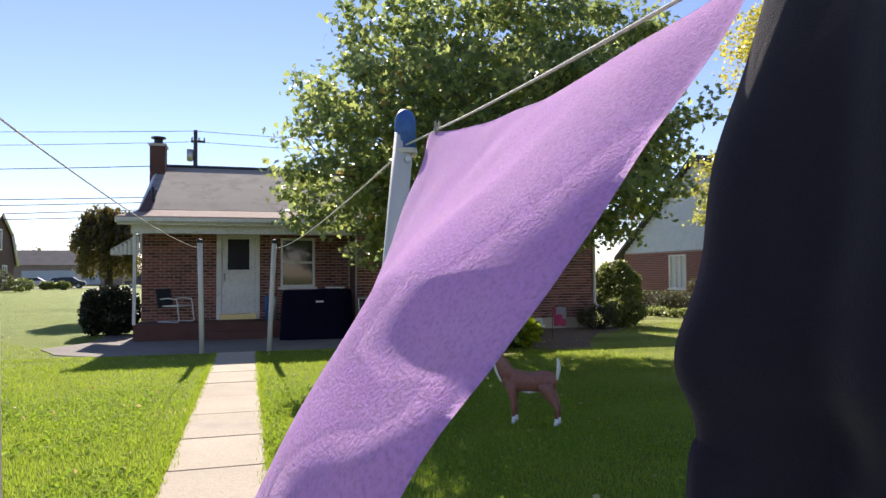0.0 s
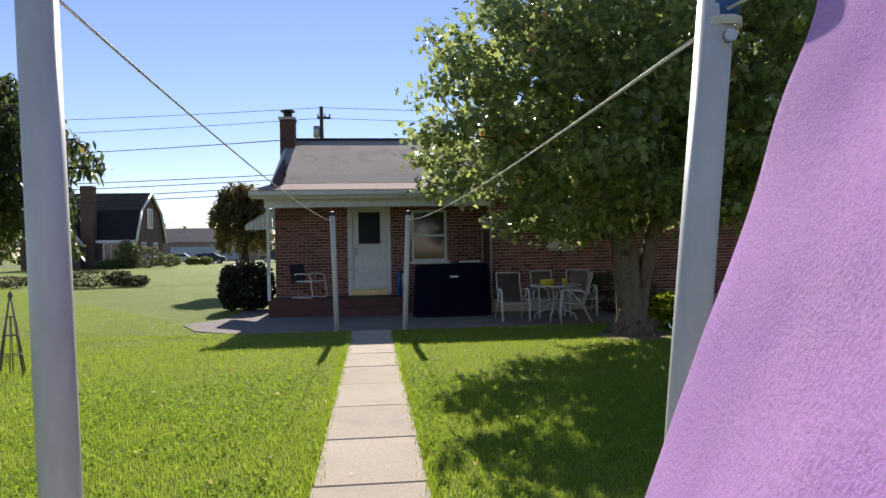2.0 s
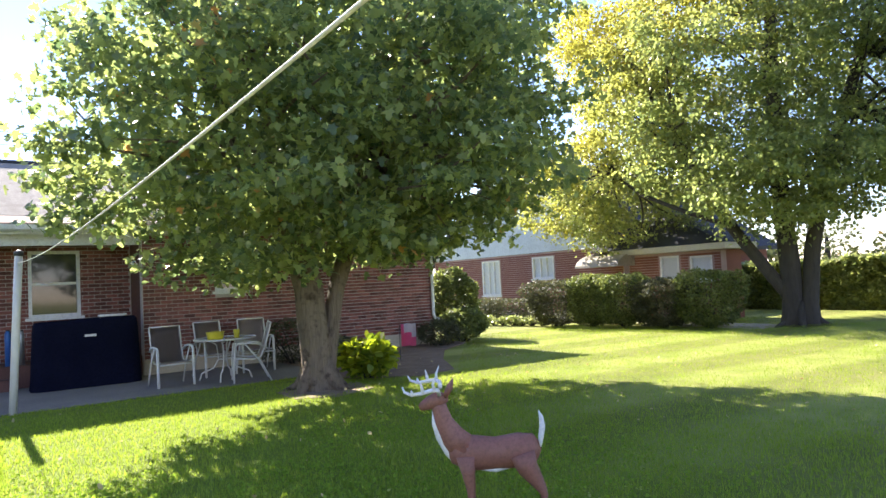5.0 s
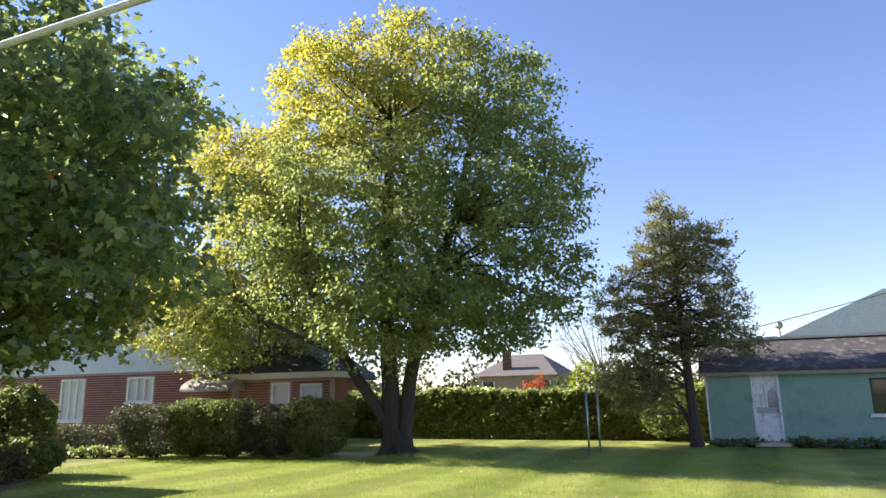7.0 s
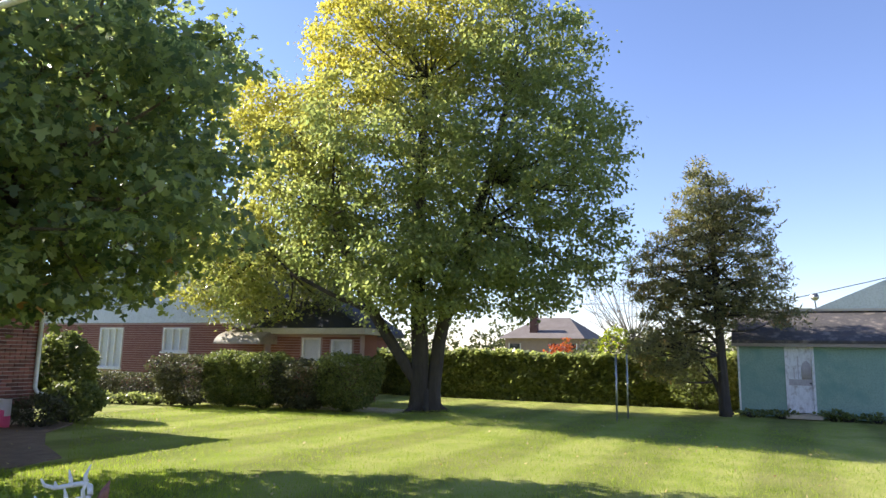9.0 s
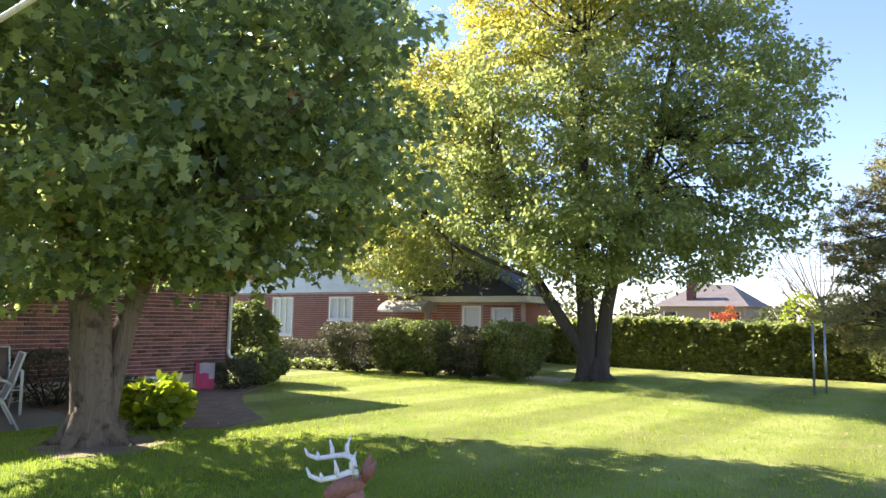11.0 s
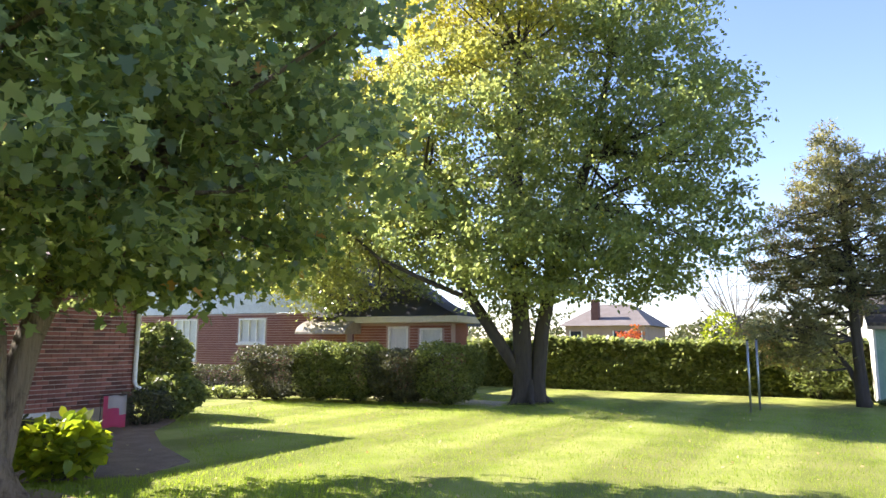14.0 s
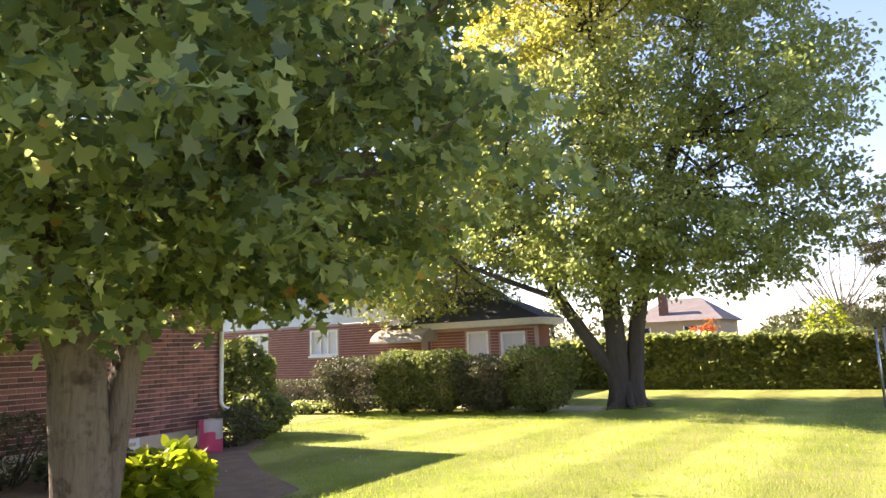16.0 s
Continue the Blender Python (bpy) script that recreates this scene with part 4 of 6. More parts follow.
chair = sling_chair((2.84, 15.28, 0.015), 4)
copy_thing(chair, pose(3.74, 15.95, 0.015, 0, 0, 8))
copy_thing(chair, pose(4.5, 15.95, 0.015, 0, 0, -6))
copy_thing(chair, pose(3.98, 14.62, 0.015, 0, 0, -104))

table = thing("patio_table", (3.72, 15.2, 0.015), "round glass-topped patio table with pale metal legs", "table")
part("glass_top", tubed([(0, 0, 0.70), (0, 0, 0.708)], 0.5, 40), surface("frosted_table_glass", (0.35, 0.38, 0.4), (0.42, 0.45, 0.47), 0.12, 4, 40, 0.05), table)
part("rim", tubed([(0.51 * math.cos(a), 0.51 * math.sin(a), 0.70) for a in np.linspace(0, 2 * math.pi, 41)], 0.015, 8), FRAME, table)
for k in range(4):
    a = math.pi / 4 + k * math.pi / 2 + 0.3
    c, s = math.cos(a), math.sin(a)
    part("leg", tubed([(0.3 * c, 0.3 * s, 0.69), (0.14 * c, 0.14 * s, 0.6), (0.11 * c, 0.11 * s, 0.35), (0.2 * c, 0.2 * s, 0.2), (0.4 * c, 0.4 * s, 0.12), (0.44 * c, 0.44 * s, 0.0)], 0.014, 8), FRAME, table, smooth=True)
part("leg_ring", tubed([(0.12 * math.cos(a), 0.12 * math.sin(a), 0.35) for a in np.linspace(0, 2 * math.pi, 25)], 0.009, 6), FRAME, table)
YELLOW = surface("yellow_plastic", (0.62, 0.5, 0.03), (0.7, 0.58, 0.05), 0.4, 6, 50, 0.03)
tub = thing("candle_tub", (3.52, 15.05, 0.724), "low yellow plastic tub on the patio table", "tub")
part("body", tubed([(0, 0, 0), (0, 0, 0.02), (0, 0, 0.1), (0, 0, 0.115)], [0.12, 0.13, 0.145, 0.15], 20), YELLOW, tub, smooth=True)
part("rim", tubed([(0.148 * math.cos(a), 0.148 * math.sin(a), 0.118) for a in np.linspace(0, 2 * math.pi, 25)], 0.007, 6), YELLOW, tub)
cup = thing("tumbler", (3.9, 15.1, 0.724), "small yellow tumbler on the patio table", "tumbler")
part("body", tubed([(0, 0, 0), (0, 0, 0.13)], [0.042, 0.055], 16), YELLOW, cup, smooth=True)
part("rim", tubed([(0.054 * math.cos(a), 0.054 * math.sin(a), 0.13) for a in np.linspace(0, 2 * math.pi, 17)], 0.004, 6), YELLOW, cup)

# spring-frame metal chair on the porch
pc = thing("porch_chair", (-1.5, 17.8, 0.40), "white cantilever metal chair with dark cushion on the porch", "chair", 55)
for s in (-1, 1):
    x = 0.26 * s
    part("spring_frame", tubed([(x, 0.3, 0.02), (x, -0.28, 0.02), (x, -0.33, 0.06), (x, -0.3, 0.2), (x, -0.28, 0.4), (x, -0.24, 0.56), (x, 0.0, 0.58), (x, 0.22, 0.56)], 0.015, 8), WHITE, pc, smooth=True)
part("base_bar", tubed([(-0.26, 0.3, 0.02), (0.26, 0.3, 0.02)], 0.015, 8), WHITE, pc)
part("seat", boxed(-0.25, 0.25, -0.26, 0.2, 0.38, 0.41, bevel=0.012), WHITE, pc)
part("backrest", boxed(-0.25, 0.25, 0.2, 0.24, 0.4, 0.86, bevel=0.015, turn=Matrix.Rotation(-0.2, 4, "X")), surface("dark_cushion", (0.03, 0.03, 0.05), (0.05, 0.05, 0.07), 0.9, 4, 80, 0.2), pc, "dark padded backrest")

# covered grill or bin by the porch
COVER = surface("navy_cover", (0.005, 0.006, 0.016), (0.008, 0.009, 0.022), 0.95, 2.0, 25, 0.3, specular=0.05)
gc = thing("covered_furniture", (1.75, 16.7, 0.012), "large box-shaped thing under a navy fabric cover", "garden cover")
bm = bmesh.new()
rows = []
for z, k in ((0.0, 1.03), (0.1, 1.02), (0.5, 1.0), (0.95, 0.985), (1.1, 0.97), (1.15, 0.93), (1.16, 0.5)):
    row = []
    for i in range(48):
        a = 2 * math.pi * i / 48
        c, s = math.cos(a), math.sin(a)
        q = (abs(c) ** 8 + abs(s) ** 8) ** (-1 / 8)
        fold = 1 + 0.02 * math.sin(a * 11 + z * 2) * (1.2 - z)
        row.append(bm.verts.new((0.82 * c * q * k * fold, 0.36 * s * q * k * fold, z + (0.02 * c if z > 0.9 else 0))))
    rows.append(row)
for a, b in zip(rows, rows[1:]):
    for i in range(48):
        bm.faces.new((a[i], a[(i + 1) % 48], b[(i + 1) % 48], b[i]))
bm.faces.new(rows[-1])
part("cover", bm, COVER, gc, smooth=True)
part("label_patch", boxed(-0.06, 0.12, -0.372, -0.366, 0.86, 0.9), WHITE, gc, "small pale label")
lid = tagged(link("plastic_tray", boxed(1.95, 2.4, 16.55, 16.8, 1.19, 1.225, bevel=0.01), WHITE), "flat pale tray lying on the covered furniture", "tray")
for k, (x, hgt, c) in enumerate(((0.62, 0.62, BLUE), (0.72, 0.55, METAL), (0.82, 0.6, METAL))):
    can = thing("garden_container", (x, 17.55, 0.40), "narrow upright container on the porch by the door", "container", group="containers by the door")
    part("body", tubed([(0, 0, 0), (0, 0, hgt * 0.9), (0, 0, hgt)], [0.05, 0.05, 0.03], 12), c, can, smooth=True)
    part("lid", tubed([(0, 0, hgt), (0, 0, hgt + 0.02)], 0.035, 12), DARK_METAL, can)

# ---- planting bed: edging, plants, garden flag ----
bed = tagged(link("flower_bed", slab([(4.7, 13.75, 0.02), (6.0, 12.62, 0.02), (6.9, 12.85, 0.02), (7.6, 14.2, 0.02), (8.6, 15.6, 0.02), (9.9, 16.6, 0.02), (9.9, 17.2, 0.02), (5.3, 17.2, 0.02), (5.25, 14.4, 0.02)], 0.08), MULCH), "bare mulched flower bed along the house wall", "flower bed", kind="structure")
soil = tagged(link("bare_soil", slab([(3.75, 12.2, 0.008), (4.3, 11.9, 0.008), (5.0, 12.2, 0.008), (5.1, 12.9, 0.008), (4.5, 13.2, 0.008), (3.8, 13.0, 0.008)], 0.05), SOIL), "bare trodden soil round the maple roots", "soil", kind="structure")


def bush(name, place, size, label, leaf, shape, leaf_size, count, seed, square=0.0, category="shrub", flare=0.0, group=""):
    """A clipped or loose shrub: stems and a shell of leaves. square: 0 round, 1 boxy."""
    rng = np.random.default_rng(seed)
    t = thing(name, place, label, category, group=group)
    rx, ry, h = size
    d = rng.normal(size=(count, 3))
    d /= np.linalg.norm(d, axis=1)[:, None]
    pw = 2 + 6 * square
    k = (np.abs(d[:, 0]) ** pw + np.abs(d[:, 1]) ** pw + np.abs(d[:, 2]) ** pw) ** (-1 / pw)
    bumps = np.array([noise.noise((a * 2.3 + seed, b * 2.3, c * 2.3)) for a, b, c in d])
    r = k * (0.93 + 0.16 * bumps) * rng.uniform(0.72, 1.03, count) ** 0.6
    p = d * r[:, None]
    wide = 1 - flare * 0.5 + flare * (p[:, 2] + 1) * 0.5
    p = np.stack([p[:, 0] * rx * wide, p[:, 1] * ry * wide, (p[:, 2] + 1) * h / 2 * 0.97 + 0.03], 1)
    bm = bmesh.new()
    for i in range(9):
        a = rng.uniform(0, 2 * math.pi)
        limb(bm, (0.12 * rx * math.cos(a), 0.12 * ry * math.sin(a), -0.02), (0.7 * rx * math.cos(a), 0.7 * ry * math.sin(a), h * rng.uniform(0.5, 0.9)), 0.02, 0.005, 0.05, rng, 4, 5)
    part("branchwork", bm, DARK_BARK, t)
    leaves_part("foliage", leaf_mesh(name + "_leaves", p, leaf_size * rng.uniform(0.6, 1.3, count), shape, rng, 0.0), leaf, t)
    return t


bush("leafy_bush", (5.42, 13.2, 0), (0.46, 0.44, 0.64), "leafy yellow-green bush in the flower bed", YELLOW_LEAF, OVAL, 0.16, 800, 3)
bush("garden_shrub", (10.15, 17.0, 0), (0.7, 0.55, 0.85), "low green shrub at the house corner", HEDGE_LEAF, OVAL, 0.1, 1900, 4)
bush("garden_shrub", (10.6, 18.1, 0), (0.75, 0.85, 1.9), "tall dark shrub behind the house corner", HEDGE_LEAF, OVAL, 0.09, 9000, 5)
bush("garden_shrub", (9.1, 16.5, 0), (0.6, 0.45, 0.62), "low dark shrub under the downspout", DARK_HEDGE_LEAF, SLIM, 0.12, 1600, 6)
bush("garden_shrub", (5.5, 16.4, 0), (0.95, 0.6, 0.95), "low spreading dark shrub against the wall", DARK_HEDGE_LEAF, SLIM, 0.12, 1900, 7)
bush("garden_shrub", (6.0, 15.5, 0), (0.6, 0.5, 0.5), "low spreading dark shrub against the wall", DARK_HEDGE_LEAF, OVAL, 0.09, 1500, 8)
# the porch-side shade is put into this bush's near-black leaf colour
bush("round_bush", (-3.25, 19.6, 0), (0.68, 0.68, 1.25), "dense dark round clipped bush by the porch", foliage("shaded_yew_leaf", (0.016, 0.021, 0.012), (0.032, 0.04, 0.02), None, 0.1, 0.15, 0.5), OVAL, 0.085, 15000, 9, square=0.25)

flag = thing("garden_flag", (7.02, 14.5, 0), "small pink and white garden flag on a stand", "flag", -35)
part("pole", tubed([(-0.17, 0, 0), (-0.17, 0, 0.72), (-0.15, 0, 0.74), (0.16, 0, 0.74)], 0.006, 6), DARK_METAL, flag)
PINK = cloth("pink_cloth", (0.85, 0.16, 0.34), (0.9, 0.24, 0.42), 0.6, 300)
FLAGW = cloth("flag_white", (0.75, 0.7, 0.74), (0.8, 0.77, 0.8), 0.55, 300)
fb = bmesh.new()
cols = [[fb.verts.new((-0.14 + 0.29 * i / 10, 0.015 * math.sin(i * 0.9 + j * 0.2), 0.735 - 0.43 * j / 10 - 0.008 * math.sin(i))) for i in range(11)] for j in range(11)]
for j in range(10):
    for i in range(10):
        f = fb.faces.new((cols[j][i], cols[j][i + 1], cols[j + 1][i + 1], cols[j + 1][i]))
        f.material_index = 1 if j < 4 and i > 1 or (j < 6 and i > 6) else 0
bmesh.ops.solidify(fb, geom=fb.faces[:], thickness=0.002)
part("banner", fb, [PINK, FLAGW], flag, "pink banner with a pale upper corner", smooth=True)
# ---- hedges and clipped bushes on the right-hand lawn ----
ROW = [((14.75, 18.35), (0.98, 0.8, 1.38), DARK_HEDGE_LEAF, 0.5), ((14.95, 17.15), (0.66, 0.62, 1.52), HEDGE_LEAF, 0.2), ((15.1, 16.1), (0.74, 0.66, 1.5), HEDGE_LEAF, 0.2), ((15.35, 14.95), (0.85, 0.75, 1.3), DARK_HEDGE_LEAF, 0.3), ((15.6, 13.75), (0.78, 0.77, 1.5), HEDGE_LEAF, 0.2)]
for k, ((x, y), s, leaf, sq) in enumerate(ROW):
    bush("clipped_bush", (x, y, 0), s, "dark clipped bush in a row on the lawn" if leaf is DARK_HEDGE_LEAF else "leafy clipped bush with sunlit top", leaf, OVAL, 0.07, 11000, 40 + k, square=sq + 0.25, flare=0.5 if k == 0 else 0.35, group="row of clipped bushes")
bush("low_hedge", (15.6, 21.6, 0), (0.6, 1.5, 0.78), "low flat-topped clipped hedge by the neighbouring house", DARK_HEDGE_LEAF, OVAL, 0.07, 4500, 50, square=1.0, category="hedge")
bush("low_hedge", (15.9, 24.0, 0), (0.6, 1.3, 0.78), "low flat-topped clipped hedge by the neighbouring house", DARK_HEDGE_LEAF, OVAL, 0.07, 3500, 51, square=1.0, category="hedge")


side_path = tagged(link("pavement_strip", slab([(15.9, 12.6, 0.015), (16.8, 12.6, 0.015), (16.8, 19.4, 0.015), (15.9, 19.4, 0.015)], 0.08), CONCRETE), "pale concrete walk behind the row of clipped bushes", "path", kind="structure")
for k in range(9):
    bush("ground_cover", (13.95 + 0.09 * k, 21.9 - 0.36 * k, 0), (0.3, 0.28, 0.17 + 0.05 * (k % 3)), "low pale-leaved ground cover by the clipped hedge", HEDGE_PALE, OVAL, 0.09, 200, 170 + k, category="ground cover", group="ground cover by the hedge")


def hedge_run(x, y0, y1, height, thick, seed, count):
    """A long hedge with a ragged top."""
    rng = np.random.default_rng(seed)
    t = thing("hedge", (x, (y0 + y1) / 2, 0), "long leafy boundary hedge with a ragged sunlit top", "hedge")
    L = (y1 - y0) / 2
    py = rng.uniform(-L, L, count)
    side = rng.uniform(0, 1, count)
    hz = np.array([height * (1 + 0.1 * noise.noise((v * 0.6, 1.7, seed)) + 0.07 * noise.noise((v * 2.5, 0, seed))) for v in py])
    px = np.where(side < 0.62, -thick * rng.uniform(0.75, 1.05, count), rng.uniform(-thick, thick, count))
    pz = np.where(side < 0.62, rng.uniform(0.0, 1, count) ** 1.15 * hz, hz * rng.uniform(0.9, 1.06, count))
    px = px + 0.12 * np.array([noise.noise((v * 1.4, w * 2, 4.0)) for v, w in zip(py, pz)])
    p = np.stack([px, py, pz], 1)
    bm = bmesh.new()
    for k in range(int(L * 3)):
        v = -L + (k + 0.5) / 1.5
        limb(bm, (0, v, -0.02), (rng.uniform(-0.2, 0.2), v + rng.uniform(-0.2, 0.2), height * 0.92), 0.03, 0.008, 0.06, rng, 3, 5)
    part("branchwork", bm, DARK_BARK, t)
    leaves_part("foliage", leaf_mesh("hedge_leaves", p, 0.16 * rng.uniform(0.6, 1.3, count), OVAL, rng, 0.2), HEDGE_PALE, t)


hedge_run(23.2, 4.2, 19.5, 1.5, 0.45, 60, 62000)
bush("tall_shrub", (23.4, 8.2, 0), (0.7, 0.7, 2.7), "tall yellowing shrub rising out of the hedge", YELLOW_LEAF, OVAL, 0.1, 1100, 61)
bush("tall_shrub", (22.6, 5.6, 0), (0.9, 0.9, 1.5), "wild leafy shrub beside the shed", HEDGE_LEAF, OVAL, 0.1, 1800, 62)

# bare-twigged little tree between the big tree and the cedar
bt = thing("bare_tree", (24.6, 7.7, 0), "leafless thin-twigged tree behind the hedge", "tree")
rng = np.random.default_rng(77)
bm = bmesh.new()
limb(bm, (0, 0, -0.05), (0.1, 0.1, 2.4), 0.09, 0.06, 0.08, rng)
for k in range(26):
    a = rng.uniform(0, 2 * math.pi)
    tip = (1.3 * math.cos(a), 1.8 * math.sin(a), rng.uniform(3.2, 5.8))
    pts = limb(bm, (0.1, 0.1, rng.uniform(1.6, 2.4)), tip, 0.022, 0.005, 0.25, rng, 6, 5)
    for j in range(9):
        q = pts[rng.integers(2, 7)]
        limb(bm, q, q + Vector((rng.normal() * 0.5, rng.normal() * 0.6, rng.uniform(0.1, 0.6))), 0.007, 0.002, 0.08, rng, 4, 4)
part("trunk", bm, surface("pale_twig", (0.16, 0.14, 0.12), (0.24, 0.21, 0.18), 0.9, 3, 30, 0.3), bt, smooth=True)

# two grey posts of a washing frame
for (x, y), z in (((17.3, 7.1), 1.55), ((18.0, 6.95), 1.58)):
    p = thing("steel_post", (x, y, 0), "grey galvanised steel post on the lawn", "post", group="grey lawn posts")
    part("pole", tubed([(0, 0, -0.05), (0.02, 0, z)], 0.024, 10), METAL, p, smooth=True)
    part("cap", tubed([(0.02, 0, z), (0.02, 0, z + 0.03)], 0.027, 10), DARK_METAL, p)

# ---- green shed ----
SHED_GREEN = surface("faded_green_paint", (0.23, 0.35, 0.285), (0.28, 0.4, 0.335), 0.8, 0.8, 30, 0.15, stain=(0.17, 0.3, 0.25))
PEELED = surface("peeled_white_paint", (0.7, 0.7, 0.72), (0.78, 0.78, 0.8), 0.7, 2.5, 20, 0.3, stain=(0.42, 0.38, 0.36), stretch=(1, 1, 0.4))
SX, SY0, SY1 = 20.86, -2.8, 4.36
shed = thing("garden_shed", (0, 0, 0), "faded green garden shed with worn dark shingle roof", "shed")
wall_with_holes("front_wall", SY0, SY1, 0.0, 2.0, SX, SX + 0.15, [(2.56, 3.22, 0.1, 1.84), (-0.22, 0.42, 0.82, 1.72)], SHED_GREEN, shed, axis="y")
part("side_wall", boxed(SX + 0.151, SX + 4.2, SY1 - 0.15, SY1, 0.0, 2.0), WHITE, shed, "white-painted side wall")
part("side_wall", boxed(SX + 0.151, SX + 4.2, SY0, SY0 + 0.15, 0.0, 2.0), SHED_GREEN, shed)
part("rear_wall", boxed(SX + 4.05, SX + 4.2, SY0 + 0.151, SY1 - 0.151, 0.0, 2.0), SHED_GREEN, shed)
RY0, RY1 = SY0 - 0.15, SY1 + 0.18
part("roof", slab([(SX - 0.22, RY0, 2.03), (SX - 0.22, RY1, 2.03), (SX + 2.1, RY1, 2.98), (SX + 2.1, RY0, 2.98)], 0.08), SHED_SHINGLE, shed, "worn dark shingle roof with pale patches")
part("roof", slab([(SX + 2.101, RY0, 2.98), (SX + 2.101, RY1, 2.98), (SX + 4.4, RY1, 2.03), (SX + 4.4, RY0, 2.03)], 0.08), SHED_SHINGLE, shed)
part("ridge_strip", boxed(SX + 1.85, SX + 2.35, RY0, RY1, 2.93, 3.0), MORTAR, shed, "pale weathered ridge strip")
part("fascia", boxed(SX - 0.2, SX - 0.17, RY0, RY1, 1.86, 1.95), surface("weathered_fascia", (0.3, 0.25, 0.21), (0.4, 0.34, 0.29), 0.85, 3, 40, 0.3, stretch=(1, 0.2, 1)), shed, "weathered wooden fascia board")
bm = bmesh.new()
for y in (SY1 - 0.15, SY0 + 0.03):
    a = [bm.verts.new(p) for p in ((SX + 0.05, y, 2.0), (SX + 4.15, y, 2.0), (SX + 2.1, y, 2.88))]
    b = [bm.verts.new(p) for p in ((SX + 0.05, y + 0.12, 2.0), (SX + 4.15, y + 0.12, 2.0), (SX + 2.1, y + 0.12, 2.88))]
    bm.faces.new(a), bm.faces.new(b[::-1])
    for i in range(3):
        bm.faces.new((a[i], b[i], b[(i + 1) % 3], a[(i + 1) % 3]))
bmesh.ops.recalc_face_normals(bm, faces=bm.faces)
part("gable", bm, WHITE, shed)
part("corner_board", boxed(SX - 0.03, SX + 0.05, SY1 + 0.001, SY1 + 0.05, 0.0, 1.98), WHITE, shed)
sdoor = part("door", boxed(SX + 0.02, SX + 0.06, 2.6, 3.18, 0.12, 1.81), PEELED, shed, "white shed door with peeling paint")
BARE_BOARD = surface("bare_door_board", (0.4, 0.36, 0.37), (0.5, 0.46, 0.47), 0.8, 5, 40, 0.2, stretch=(1, 1, 0.3))
part("bare_patch", boxed(SX + 0.013, SX + 0.0195, 2.61, 3.16, 0.84, 1.0), BARE_BOARD, sdoor, "grey bare board where the paint has peeled")
part("bare_patch", tubed([(SX + 0.0165, 2.735, 1.001), (SX + 0.0165, 2.735, 1.3), (SX + 0.0165, 2.735, 1.42), (SX + 0.0165, 2.735, 1.5)], [0.12, 0.12, 0.09, 0.02], 12, 0.03), BARE_BOARD, sdoor)
for a, z0, z1 in ((2.92, 1.02, 1.62), (3.02, 1.02, 1.3)):
    part("paint_crack", boxed(SX + 0.014, SX + 0.019, a, a + 0.018, z0, z1), BARE_BOARD, sdoor)
for z0, z1 in ((0.3, 0.36), (0.78, 0.82)):
    part("rail", boxed(SX + 0.008, SX + 0.019, 2.64, 3.14, z0, z1), PEELED, sdoor)
part("knob", tubed([(SX - 0.02, 2.65, 0.9), (SX + 0.02, 2.65, 0.9)], 0.025, 8), DARK_METAL, sdoor)
for y0, y1, z0, z1 in ((2.54, 2.598, 0.1, 1.86), (3.182, 3.24, 0.1, 1.86), (2.598, 3.182, 1.812, 1.86)):
    part("door_casing", boxed(SX - 0.02, SX + 0.06, y0, y1, z0, z1), PEELED, shed)
part("window", boxed(SX + 0.05, SX + 0.08, -0.22, 0.42, 0.82, 1.72), GLASS, shed, "dark shed window")
for y0, y1, z0, z1 in ((-0.22, -0.17, 0.82, 1.72), (0.37, 0.42, 0.82, 1.72), (-0.17, 0.37, 1.67, 1.72), (-0.17, 0.37, 1.25, 1.29)):
    part("window_frame", boxed(SX + 0.0, SX + 0.049, y0, y1, z0, z1), DARK_METAL, shed)
part("window_sill", boxed(SX - 0.07, SX + 0.02, -0.3, 0.5, 0.72, 0.815, bevel=0.01), WHITE, shed)
part("step", boxed(SX - 0.5, SX - 0.005, 2.45, 3.3, 0.0, 0.1, bevel=0.01), CONCRETE, shed)
for k in range(9):
    bush("weed_clump", (SX - 0.35, 4.1 - k * 0.72 if k != 2 else 2.2, 0), (0.26, 0.42, 0.13 + 0.05 * (k % 3)), "low weeds along the shed wall", HEDGE_LEAF, OVAL, 0.09, 170, 80 + k, category="weeds", group="weeds by the shed")

# ---- neighbouring brick house ----
N_BRICK = surface("pink_brick", (0.17, 0.065, 0.055), (0.26, 0.11, 0.092), 0.9, 5, 30, 0.4, stretch=(1, 1, 3))
N_MORTAR = surface("pale_mortar", (0.36, 0.25, 0.22), (0.43, 0.31, 0.28), 0.95, 2, 40, 0.3)
O_BRICK = surface("orange_brick", (0.2, 0.08, 0.055), (0.26, 0.11, 0.075), 0.9, 2, 40, 0.3)
SIDING = surface("pale_siding", (0.52, 0.56, 0.62), (0.6, 0.64, 0.7), 0.6, 2, 20, 0.05)
CREAM = surface("cream_trim", (0.6, 0.55, 0.42), (0.68, 0.63, 0.5), 0.6, 3, 30, 0.05)
nb = thing("neighbour_house", (0, 0, 0), "two-part brick house with pale gable siding and dark roof", "house")
NX = 18.5
HOLES = [(25.63, 26.85, 0.78, 2.28), (22.33, 23.56, 1.42, 2.28)]
wall_with_holes("front_wall", 18.9, 30.6, 0, 2.45, NX, NX + 0.3, HOLES, N_MORTAR, nb, axis="y")


